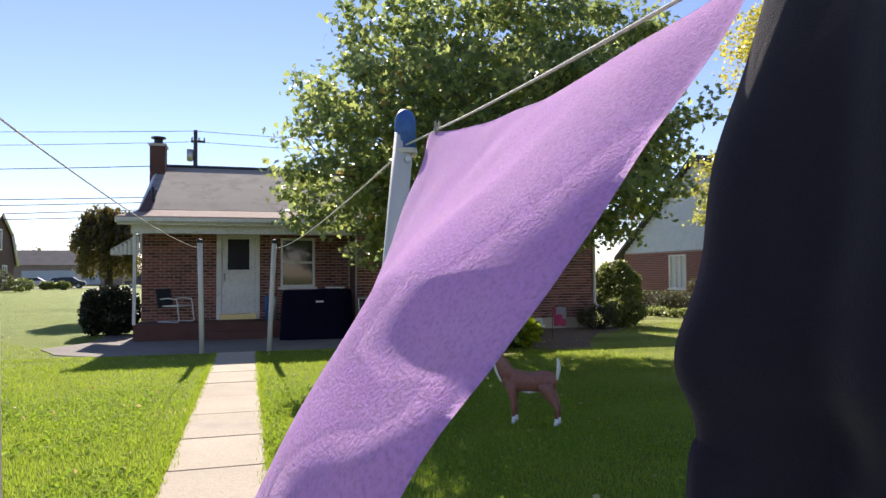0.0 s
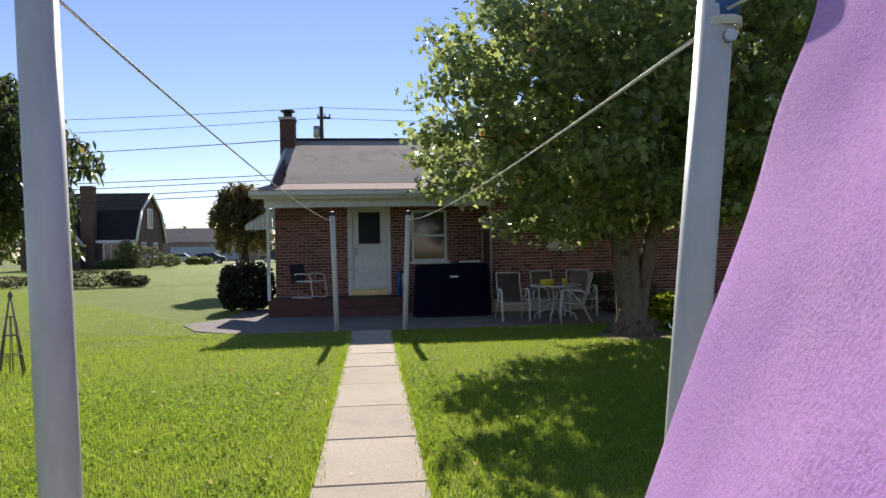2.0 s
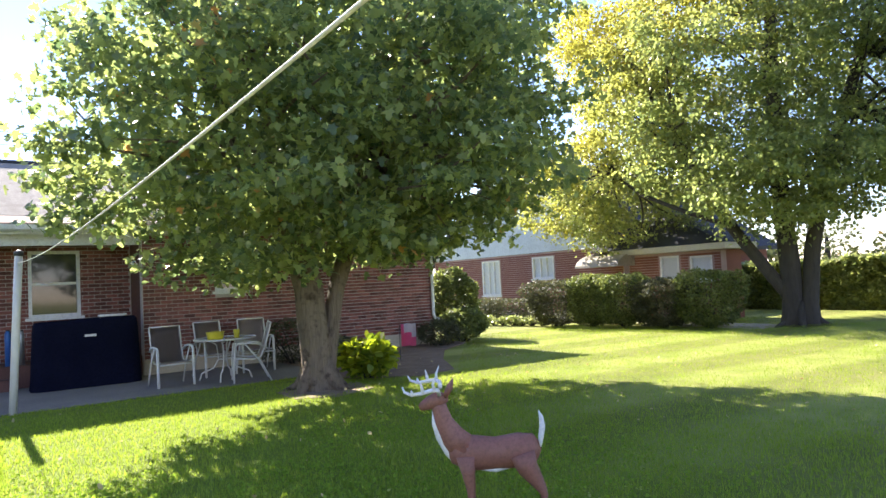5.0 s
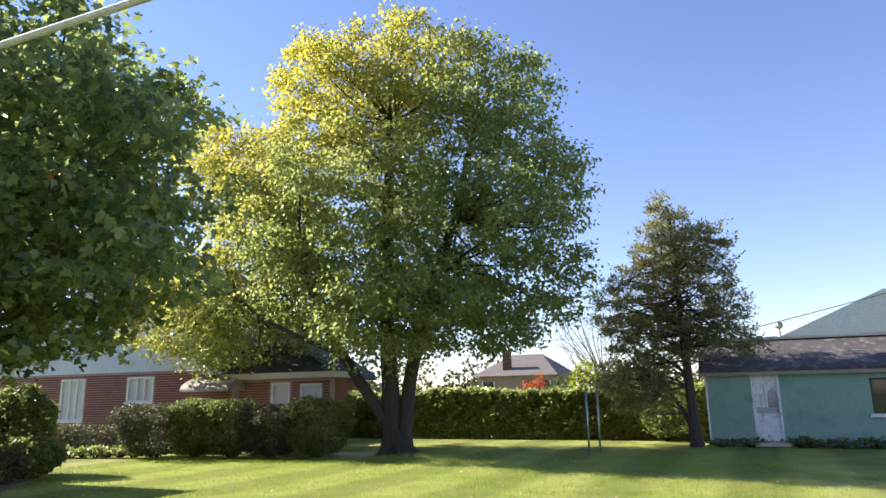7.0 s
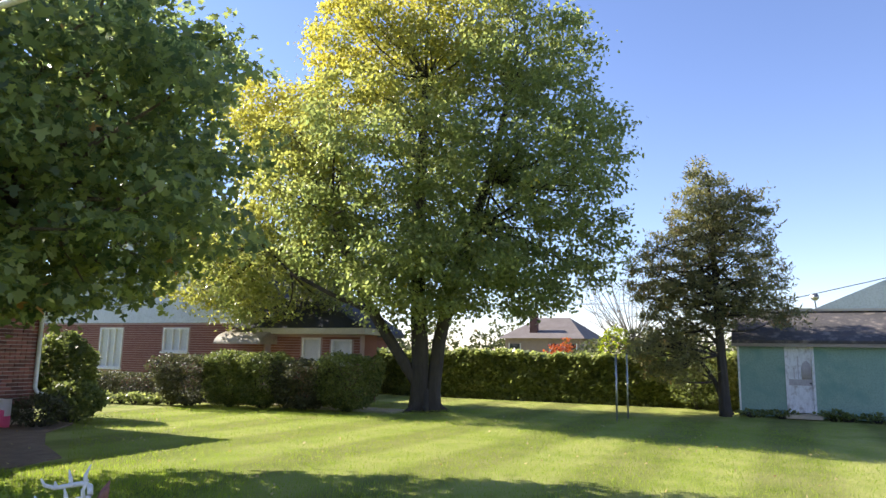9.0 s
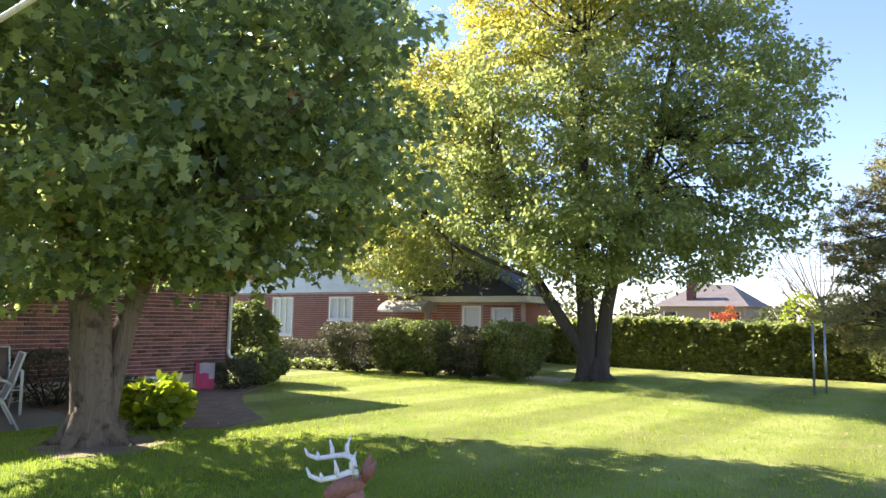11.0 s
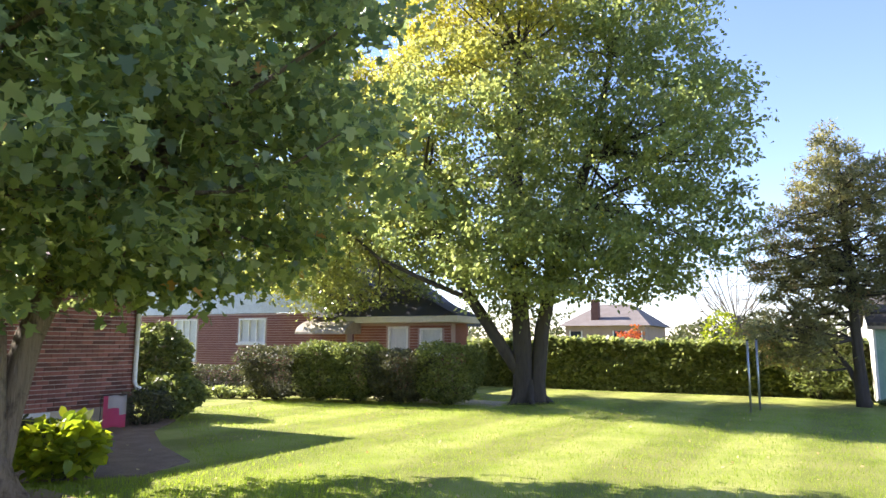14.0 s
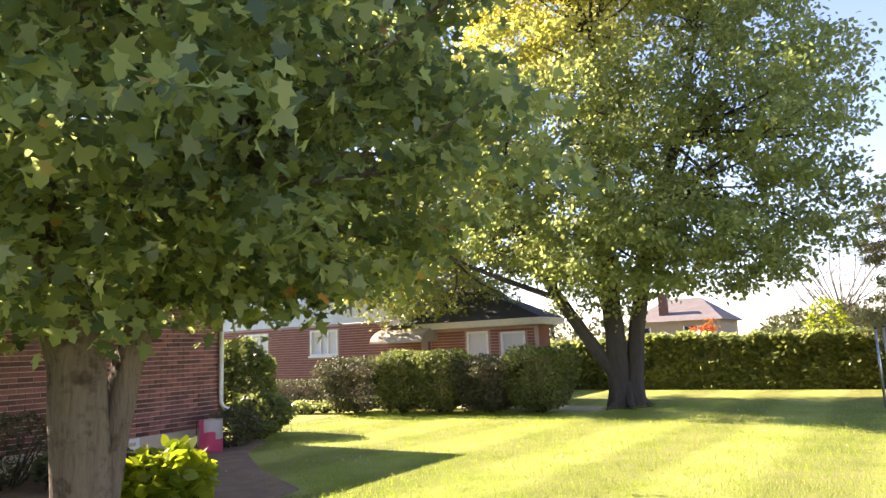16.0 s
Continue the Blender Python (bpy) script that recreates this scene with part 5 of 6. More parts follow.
def brick_courses(parent, face, y0, y1, z1, holes, material):
    """Proud courses of bricks on a wall that faces -x, broken at its openings."""
    z = 0.08
    while z + 0.06 < z1:
        cuts = [y0]
        for h0, h1, c0, c1 in sorted(holes):
            if c0 - 0.07 < z + 0.06 and z < c1:
                cuts += [h0 - 0.07, h1 + 0.07]
        cuts.append(y1)
        for a, b in zip(cuts[::2], cuts[1::2]):
            if b > a:
                part("brick_course", boxed(face - 0.008, face - 0.001, a, b, z, z + 0.064), material, parent)
        z += 0.083


brick_courses(nb, NX, 18.95, 30.55, 2.44, HOLES, N_BRICK)
part("side_wall", boxed(NX + 0.3, NX + 9, 18.9, 19.2, 0, 2.45), N_BRICK, nb)
part("side_wall", boxed(NX + 0.3, NX + 9, 30.3, 30.6, 0, 2.45), N_BRICK, nb)
for y0, y1, z0, z1 in HOLES:
    window(nb, y0, y1, z0, z1, NX, axis="y", sash=False, fill=CURTAIN, mullion=True)
# gable of overlapping boards
GY, GH, GB = 24.7, 6.4, 2.46
for k in range(26):
    z0 = GB + k * 0.152
    h = 1 - (z0 + 0.15 - GB) / (GH - GB)
    if h <= 0.02:
        break
    part("siding_board", boxed(NX - 0.02 + 0.004 * (k % 2), NX + 0.02, GY - 6.0 * h, GY + 6.0 * h, z0, z0 + 0.15), SIDING, nb)
part("roof", slab([(NX - 0.3, 18.3, 2.3), (NX + 9, 18.3, 2.3), (NX + 9, GY, GH + 0.1), (NX - 0.3, GY, GH + 0.1)], 0.15), DARK_SHINGLE, nb, "dark shingle roof")
part("roof", slab([(NX - 0.3, GY + 0.002, GH + 0.1), (NX + 9, GY + 0.002, GH + 0.1), (NX + 9, 31.1, 2.3), (NX - 0.3, 31.1, 2.3)], 0.15), DARK_SHINGLE, nb)
# projecting wing with two windows under a cream eave
WX = 18.05
WH = [(16.35, 17.05, 1.15, 1.95), (15.2, 15.95, 1.15, 1.9)]
wall_with_holes("wing_wall", 14.9, 18.3, 0, 2.05, WX, WX + 0.25, WH, N_MORTAR, nb, axis="y")
brick_courses(nb, WX, 14.92, 18.28, 2.04, WH, O_BRICK)
part("wing_side", boxed(WX + 0.251, WX + 1.0, 14.9, 15.15, 0, 2.05), O_BRICK, nb)
for y0, y1, z0, z1 in WH:
    window(nb, y0, y1, z0, z1, WX, axis="y", sash=False, fill=CURTAIN)
part("eave", boxed(WX - 0.35, WX + 1.3, 14.55, 18.7, 2.06, 2.24), CREAM, nb, "cream-painted eave")
bm = bmesh.new()
a = [bm.verts.new(p) for p in ((WX - 0.35, 14.55, 2.25), (WX - 0.35, 19.9, 2.25), (WX + 1.3, 19.9, 2.25), (WX + 1.3, 14.55, 2.25))]
t1, t2 = bm.verts.new((WX + 0.9, 17.6, 3.5)), bm.verts.new((WX + 1.2, 17.6, 3.5))
for f in ((a[0], t1, a[1]), (a[1], t1, t2, a[2]), (a[2], t2, a[3]), (a[3], t2, t1, a[0]), a[::-1]):
    bm.faces.new(f)
bmesh.ops.recalc_face_normals(bm, faces=bm.faces)
part("wing_roof", bm, DARK_SHINGLE, nb, "dark hipped roof")
# curved door hood
bm = bmesh.new()
n = 12
for k in range(n):
    a0, a1 = math.pi / 2 * k / n, math.pi / 2 * (k + 1) / n
    p = lambda a: (NX - 1.3 * math.sin(a), 1.72 + 0.5 * math.cos(a))
    (xa, za), (xb, zb) = p(a0), p(a1)
    poly(bm, [(xa, 18.05, za), (xa, 19.95, za), (xb, 19.95, zb), (xb, 18.05, zb)])
    for y in (18.05, 19.95):
        poly(bm, [(xa, y, za), (xb, y, zb), (xb, y, 1.72), (xa, y, 1.72)])
bmesh.ops.remove_doubles(bm, verts=bm.verts, dist=0.001)
bmesh.ops.solidify(bm, geom=bm.faces[:], thickness=0.03)
part("door_hood", bm, surface("weathered_hood_metal", (0.3, 0.26, 0.21), (0.38, 0.33, 0.27), 0.6, 2, 30, 0.1, stain=(0.2, 0.17, 0.14)), nb, "weathered tan curved metal door hood")

# ---- far houses and trees on the right ----
GREY_SIDE = surface("grey_siding", (0.46, 0.5, 0.56), (0.52, 0.56, 0.62), 0.7, 1, 12, 0.1)
TAN = surface("tan_wall", (0.26, 0.19, 0.16), (0.33, 0.25, 0.21), 0.8, 1, 15, 0.1)
FAR_ROOF = surface("pinkish_far_roof", (0.15, 0.125, 0.115), (0.21, 0.18, 0.165), 0.9, 1, 20, 0.2)


def gabled_house(name, x0, x1, y0, y1, eave, ridge, wall, roof_mat, label, along="x"):
    h = thing(name, ((x0 + x1) / 2, (y0 + y1) / 2, 0), label, "house")
    hx, hy = (x1 - x0) / 2, (y1 - y0) / 2
    bm = bmesh.new()
    box(bm, -hx, hx, -hy, hy, 0, eave)
    part("wall", bm, wall, h)
    bm = bmesh.new()
    if along == "x":
        pts = [(-hy - 0.3, eave - 0.1), (0, ridge), (hy + 0.3, eave - 0.1)]
        a = [bm.verts.new((-hx - 0.02, y, z)) for y, z in pts]
        b = [bm.verts.new((hx + 0.02, y, z)) for y, z in pts]
    else:
        pts = [(-hx - 0.3, eave - 0.1), (0, ridge), (hx + 0.3, eave - 0.1)]
        a = [bm.verts.new((x, -hy - 0.02, z)) for x, z in pts]
        b = [bm.verts.new((x, hy + 0.02, z)) for x, z in pts]
    g1, g2 = bm.faces.new(a), bm.faces.new(b[::-1])
    for f in (g1, g2):
        f.material_index = 1
    for i in range(3):
        bm.faces.new((a[i], b[i], b[(i + 1) % 3], a[(i + 1) % 3]))
    bmesh.ops.recalc_face_normals(bm, faces=bm.faces)
    part("roof", bm, [roof_mat, wall], h)
    return h, hx, hy


h, hx, hy = gabled_house("grey_house", 40.0, 52.0, -9.3, 1.2, 4.0, 6.35, GREY_SIDE, FAR_ROOF, "big grey house gable behind the shed")
part("chimney", boxed(-hx - 0.5, -hx - 0.02, -1.18, -0.66, 0, 6.75), surface("brown_chimney_brick", (0.17, 0.13, 0.11), (0.23, 0.18, 0.155), 0.9, 2, 20, 0.3), h, "brown brick chimney")
part("chimney_cap", boxed(-hx - 0.56, -hx + 0.03, -1.24, -0.6, 6.76, 6.86), DARK_METAL, h)
part("flue", tubed([(-hx - 0.26, -0.92, 6.86), (-hx - 0.26, -0.92, 7.1)], 0.13, 10), METAL, h)
part("window", boxed(-hx - 0.03, -hx - 0.005, 0.1, 1.3, 3.75, 4.15), GLASS, h)
part("window_frame", boxed(-hx - 0.05, -hx - 0.031, 0.66, 0.74, 3.75, 4.15), WHITE, h)
part("eave_box", boxed(-hx - 0.4, -hx + 0.3, hy - 0.1, hy + 0.5, 3.85, 4.15), CREAM, h)
dish = part("satellite_dish", tubed([(-hx - 0.3, hy - 0.25, 4.72), (-hx - 0.26, hy - 0.25, 4.72), (-hx - 0.2, hy - 0.25, 4.72)], [0.2, 0.17, 0.03], 16), METAL, h, "grey satellite dish", smooth=True)
part("dish_arm", tubed([(-hx - 0.2, hy - 0.25, 4.68), (-hx - 0.1, hy - 0.3, 4.15)], 0.03, 6), DARK_METAL, h)

fh = thing("hip_roof_house", (54, 19.5, 0), "low distant house with hipped roof and chimney", "house")
part("wall", boxed(0.0, 9, -3.0, 3.3, 0, 2.9), TAN, fh)
bm = bmesh.new()
a = [bm.verts.new(p) for p in ((-0.5, -3.5, 2.85), (-0.5, 3.8, 2.85), (9.5, 3.8, 2.85), (9.5, -3.5, 2.85))]
t1, t2 = bm.verts.new((4, -1.2, 4.75)), bm.verts.new((4, 1.5, 4.75))
for f in ((a[0], t1, t2, a[1]), (a[1], t2, a[2]), (a[2], t2, t1, a[3]), (a[3], t1, a[0]), a[::-1]):
    bm.faces.new(f)
bmesh.ops.recalc_face_normals(bm, faces=bm.faces)
part("roof", bm, FAR_ROOF, fh, "greyish hipped roof")
part("chimney", boxed(0.6, 1.2, 0.75, 1.35, 2.8, 5.0), DARK_BRICK, fh, "red brick chimney")
for y in (-2.7, -1.5, 2.0):
    w = part("window", boxed(-0.03, -0.005, y, y + 0.9, 1.3, 2.4), GLASS, fh)
    part("frame", boxed(-0.05, -0.031, y - 0.08, y + 0.0, 1.25, 2.45), WHITE, w)
    part("frame", boxed(-0.05, -0.031, y + 0.9, y + 0.98, 1.25, 2.45), WHITE, w)


def far_tree(place, r, h, leaf, seed, label, count=900, size=0.5, lift=0.25):
    rng = np.random.default_rng(seed)
    t = thing("distant_tree", place, label, "tree", group="distant trees")
    bm = bmesh.new()
    limb(bm, (0, 0, -0.1), (0, 0, h * 0.6), r * 0.07, r * 0.03, 0.1, rng)
    part("trunk", bm, DARK_BARK, t)
    blobs = [(rng.uniform(-0.4, 0.4) * r, rng.uniform(-0.4, 0.4) * r, h * (lift + 0.75 * f) * 0.9, r * 0.75 * (1.1 - 0.5 * f), r * 0.75 * (1.1 - 0.5 * f), h * 0.22, 1) for f in (0.2, 0.4, 0.6, 0.85, 0.5)]
    p, _ = clump_cloud(rng, blobs, 40, max(1, count // 320), 8, r * 0.22, r * 0.08, 0.3)
    leaves_part("crown", leaf_mesh("distant_leaves", p, size * rng.uniform(0.6, 1.3, len(p)), OVAL, rng, 0.3), leaf, t)


for k, (x, y, s, leaf) in enumerate(((27.0, 9.9, (1.2, 1.2, 1.9), FAR_LEAF), (28.5, 9.3, (1.3, 1.4, 2.5), FAR_LEAF), (27.5, 7.6, (1.3, 1.3, 2.4), FAR_LEAF))):
    bush("rough_shrub", (x, y, 0), s, "rough olive shrub growing behind the boundary hedge", leaf, OVAL, 0.15, 2600, 160 + k, group="rough shrubs behind the hedge")
far_tree((47, 16.6, 0), 1.7, 3.1, RED_LEAF, 90, "small orange-red tree before a distant house", 900, 0.22, 0.1)
for k, (x, y, r, hh) in enumerate(((60, 9.0, 3.5, 4.8), (58, 5.0, 3.5, 4.6), (66, 26, 4, 5.5), (48, 8.5, 2.4, 3.4), (62, 33, 5, 6.5), (70, -14, 5, 6), (44, 28, 3, 4.2))):
    far_tree((x, y, 0), r, hh, FAR_LEAF, 91 + k, "distant green-brown tree behind the hedge", 1100, 0.4, 0.1)

# ---- left: weeping tree, obelisk, far street ----
def weeping_tree(place, radius, top, strands, seed, label, leaf, low):
    rng = np.random.default_rng(seed)
    t = thing("weeping_tree", place, label, "tree")
    bm = bmesh.new()
    tube(bm, [(0, 0, -0.1), (0.05, 0, 0.8), (0.0, 0.05, top * 0.6), (0, 0, top * 0.85)], [0.2, 0.15, 0.12, 0.05], 12)
    pts = []
    for k in range(strands):
        a = rng.uniform(0, 2 * math.pi)
        r = radius * rng.uniform(0.25, 1.0) ** 0.6 * (0.76 if k % 12 else 1.22)
        h = top * rng.uniform(0.85, 1.05) * (1 - 0.25 * (r / radius) ** 2)
        z_end = low + (h - low) * rng.uniform(0, 0.45) + (0.0 if k % 12 else 1.0)
        path = []
        for j in range(15):
            f = j / 14
            if f < 0.5:
                u = f / 0.5
                path.append(Vector((math.cos(a) * r * u, math.sin(a) * r * u, top * 0.6 + (h - top * 0.6) * math.sin(u * math.pi / 2))))
            else:
                u = (f - 0.5) / 0.5
                path.append(Vector((math.cos(a) * r * (1 + 0.12 * u), math.sin(a) * r * (1 + 0.12 * u), h + (z_end - h) * u ** 1.3)) + Vector((rng.normal(), rng.normal(), 0)) * 0.05)
        tube(bm, path, [0.03 * (1 - j / 15) + 0.004 for j in range(15)], 4)
        for j in range(3, 15):
            for _ in range(9):
                q = path[j].lerp(path[min(j + 1, 14)], rng.uniform(0, 1))
                pts.append(q + Vector(rng.normal(size=3)) * 0.07)
    part("trunk", bm, DARK_BARK, t, smooth=True)
    P = np.array([tuple(p) for p in pts])
    leaves_part("crown", leaf_mesh("weeping_leaves", P, 0.17 * rng.uniform(0.6, 1.3, len(P)), [(0, 0), (0.2, 0.4), (0, 1), (-0.2, 0.4)], rng, 1.0), leaf, t)


weeping_tree((-7.8, 13.4, 0), 3.2, 4.75, 360, 110, "weeping tree with long drooping green and yellow branches", WEEP_LEAF, 1.6)
weeping_tree((-4.7, 27.0, 0), 1.15, 4.1, 110, 111, "reddish weeping tree beside the brick house", foliage("rusty_weeping_leaf", (0.09, 0.08, 0.025), (0.16, 0.12, 0.035), (0.3, 0.2, 0.04), 0.2, 0.45, 0.5), 1.5)

RUST = surface("rusty_rod", (0.14, 0.11, 0.085), (0.22, 0.18, 0.14), 0.8, 8, 60, 0.3)
ob = thing("garden_obelisk", (-4.62, 10.85, 0), "dark metal garden obelisk on the lawn", "obelisk", 20)
for k in range(4):
    a = math.pi / 4 + k * math.pi / 2
    part("leg", tubed([(0.2 * math.cos(a), 0.2 * math.sin(a), -0.02), (0.012 * math.cos(a), 0.012 * math.sin(a), 0.98)], 0.009, 6), RUST, ob)
for k in range(4):
    a = k * math.pi / 2
    part("strut", tubed([(0.141 * math.cos(a), 0.141 * math.sin(a), -0.02), (0.035 * math.cos(a), 0.035 * math.sin(a), 0.74)], 0.006, 6), RUST, ob)
for z in (0.25, 0.5, 0.74):
    r = 0.2 * (1 - z / 1.04)
    part("ring", tubed([(r * math.cos(a), r * math.sin(a), z) for a in (math.pi / 4 + k * math.pi / 2 for k in range(5))], 0.007, 6), RUST, ob)
part("finial", tubed([(0, 0, 0.96), (0, 0, 1.0), (0, 0, 1.04), (0, 0, 1.07)], [0.01, 0.03, 0.025, 0.004], 10), RUST, ob, smooth=True)

for k, (x, y, s) in enumerate(((-12.95, 34.2, (0.85, 0.5, 0.78)), (-11.85, 34.8, (0.45, 0.45, 0.72)), (-11.0, 34.3, (0.55, 0.4, 0.48)), (-17.6, 36, (1.0, 0.8, 0.5)))):
    bush("box_bush", (x, y, 0), s, "low dark clipped box bush on the far lawn", DARK_HEDGE_LEAF, OVAL, 0.1, 1500, 120 + k, square=0.8 if k == 0 else 0.4, group="low bushes on the far lawn")

# gambrel-roofed house across the lawn
dh = thing("gambrel_house", (0, 0, 0), "dark brick house with steep black gambrel roof", "house")
DX0, DX1, DY0, DY1 = -36.0, -25.8, 78.0, 88.0
F_BRICK = surface("far_brown_brick", (0.1, 0.06, 0.05), (0.14, 0.085, 0.07), 0.9, 1, 12, 0.2)
part("wall", boxed(DX0, DX1, DY0, DY1, 0, 3.1), F_BRICK, dh)
PROF = [(DY0 - 0.4, 2.9), (DY0 + 1.5, 6.4), ((DY0 + DY1) / 2, 8.6), (DY1 - 1.5, 6.4), (DY1 + 0.4, 2.9)]
bm = bmesh.new()
a = [bm.verts.new((DX0, y, z)) for y, z in PROF]
b = [bm.verts.new((DX1 + 0.25, y, z)) for y, z in PROF]
for i in range(4):
    bm.faces.new((a[i], b[i], b[i + 1], a[i + 1]))
bmesh.ops.solidify(bm, geom=bm.faces[:], thickness=0.15)
part("roof", bm, DARK_SHINGLE, dh, "steep black gambrel roof")
bm = bmesh.new()
a = [bm.verts.new((DX1 - 0.2, y, z - 0.2)) for y, z in PROF]
b = [bm.verts.new((DX1 + 0.02, y, z - 0.2)) for y, z in PROF]
bm.faces.new(a), bm.faces.new(b[::-1])
for i in range(5):
    bm.faces.new((a[i], b[i], b[(i + 1) % 5], a[(i + 1) % 5]))
bmesh.ops.recalc_face_normals(bm, faces=bm.faces)
part("gable_wall", bm, F_BRICK, dh)
for (y0, z0), (y1, z1) in zip(PROF, PROF[1:]):
    part("gable_trim", tubed([(DX1 + 0.3, y0, z0 - 0.1), (DX1 + 0.3, y1, z1 - 0.1)], 0.16, 4), WHITE, dh)
for y0, y1, z0, z1 in ((82.2, 83.7, 4.6, 6.6), (80.0, 81.2, 1.2, 2.7), (84.2, 85.4, 1.2, 2.7)):
    w = part("window", boxed(DX1 + 0.021, DX1 + 0.05, y0, y1, z0, z1), GLASS, dh)
    for u0, u1, c0, c1 in ((y0 - 0.15, y0, z0 - 0.15, z1 + 0.15), (y1, y1 + 0.15, z0 - 0.15, z1 + 0.15), ((y0 + y1) / 2 - 0.05, (y0 + y1) / 2 + 0.05, z0, z1), (y0, y1, z1, z1 + 0.15), (y0, y1, z0 - 0.15, z0)):
        part("frame", boxed(DX1 + 0.051, DX1 + 0.12, u0, u1, c0, c1), WHITE, w)
w = part("window", boxed(-28.9, -27.6, DY0 - 0.05, DY0 - 0.01, 0.9, 2.6), GLASS, dh)
for u0, u1, c0, c1 in ((-29.1, -28.9, 0.8, 2.75), (-27.6, -27.4, 0.8, 2.75), (-28.9, -27.6, 2.6, 2.75), (-28.3, -28.2, 0.9, 2.6)):
    part("frame", boxed(u0, u1, DY0 - 0.12, DY0 - 0.051, c0, c1), WHITE, w)
part("eave_trim", boxed(-30, DX1 + 0.3, DY0 - 0.5, DY0 - 0.4, 2.75, 3.05), WHITE, dh)
part("chimney", boxed(-31.0, -29.7, DY0 - 1.0, DY0 - 0.02, 0, 8.9), F_BRICK, dh, "brown brick chimney")
# entrance gable
bm = bmesh.new()
pts = [(-36.5, 0), (-30.6, 0), (-30.6, 2.7), (-33.6, 6.6), (-36.5, 2.7)]
a = [bm.verts.new((x, DY0 - 2.2, z)) for x, z in pts]
b = [bm.verts.new((x, DY0 - 0.01, z)) for x, z in pts]
bm.faces.new(a), bm.faces.new(b[::-1])
for i in range(5):
    bm.faces.new((a[i], b[i], b[(i + 1) % 5], a[(i + 1) % 5]))
bmesh.ops.recalc_face_normals(bm, faces=bm.faces)
part("entrance_gable", bm, F_BRICK, dh)
part("gable_trim", tubed([(-30.3, DY0 - 2.3, 2.5), (-33.6, DY0 - 2.3, 6.75)], 0.2, 4), WHITE, dh)
part("gable_trim", tubed([(-36.8, DY0 - 2.3, 2.5), (-33.6, DY0 - 2.3, 6.75)], 0.2, 4), WHITE, dh)
dd = part("door", boxed(-34.2, -33.1, DY0 - 2.27, DY0 - 2.21, 0.1, 2.4), GLASS, dh)
part("frame", tubed([(-34.3, DY0 - 2.3, 0), (-34.3, DY0 - 2.3, 2.0), (-34.0, DY0 - 2.3, 2.5), (-33.65, DY0 - 2.3, 2.7), (-33.3, DY0 - 2.3, 2.5), (-33.0, DY0 - 2.3, 2.0), (-33.0, DY0 - 2.3, 0)], 0.16, 6), WHITE, dd)
for k, (x, y, s) in enumerate(((-26.0, 76.3, (1.4, 1.2, 3.2)), (-24.0, 76.5, (1.7, 1.3, 2.4)), (-27.8, 75.8, (1.6, 1.0, 0.9)), (-22.2, 78, (1.3, 1.0, 1.4)), (-20.8, 88, (0.9, 0.9, 1.0)), (-22.6, 89, (0.9, 0.9, 1.0)))):
    bush("foundation_shrub", (x, y, 0), s, "rounded shrub before the gambrel-roofed house", HEDGE_LEAF if k != 1 else FAR_LEAF, OVAL, 0.22, 1000, 130 + k, group="shrubs before the gambrel-roofed house")

# street, low building, parked cars
road = tagged(link("road", slab([(-80, 104, 0.02), (-3, 96, 0.02), (60, 96, 0.02), (60, 103, 0.02), (-3, 103, 0.02), (-80, 111, 0.02)], 0.1), surface("pale_asphalt", (0.25, 0.24, 0.23), (0.32, 0.31, 0.3), 0.9, 1, 30, 0.2)), "pale sunlit street beyond the lawns", "street", kind="structure")
g, gx, gy = gabled_house("low_building", -40, -21, 128, 138, 3.6, 6.2, TAN, FAR_ROOF, "low distant building with grey gable roof")
part("garage_door", boxed(-6, 6, -gy - 0.06, -gy - 0.01, 0.2, 2.6), GREY_SIDE, g)


def car(place, turn, paint, label):
    t = thing("parked_car", place, label, "car", turn, "parked cars")
    bm = bmesh.new()
    prof = [(-2.2, 0.35), (-2.2, 0.85), (-1.4, 0.95), (-0.8, 1.42), (0.7, 1.45), (1.4, 1.0), (2.1, 0.88), (2.25, 0.6), (2.2, 0.35)]
    a = [bm.verts.new((x, -0.85 + (0.12 if z > 1.1 else 0), z)) for x, z in prof]
    b = [bm.verts.new((x, 0.85 - (0.12 if z > 1.1 else 0), z)) for x, z in prof]
    bm.faces.new(a), bm.faces.new(b[::-1])
    for i in range(len(prof)):
        bm.faces.new((a[i], b[i], b[(i + 1) % len(prof)], a[(i + 1) % len(prof)]))
    bmesh.ops.recalc_face_normals(bm, faces=bm.faces)
    body = part("body", bm, paint, t)
    for s in (-1, 1):
        bm = bmesh.new()
        poly(bm, [(-1.25, s * 0.865, 0.98), (-0.75, s * 0.77, 1.36), (0.65, s * 0.77, 1.38), (1.2, s * 0.865, 1.02)])
        part("side_window", bm, GLASS, t)
        for x in (-1.35, 1.4):
            w = part("wheel", tubed([(x, s * 0.7, 0.33), (x, s * 0.88, 0.33)], 0.33, 16), DARK_METAL, t)
            part("rim", tubed([(x, s * 0.885, 0.33), (x, s * 0.895, 0.33)], 0.2, 12), METAL, w)


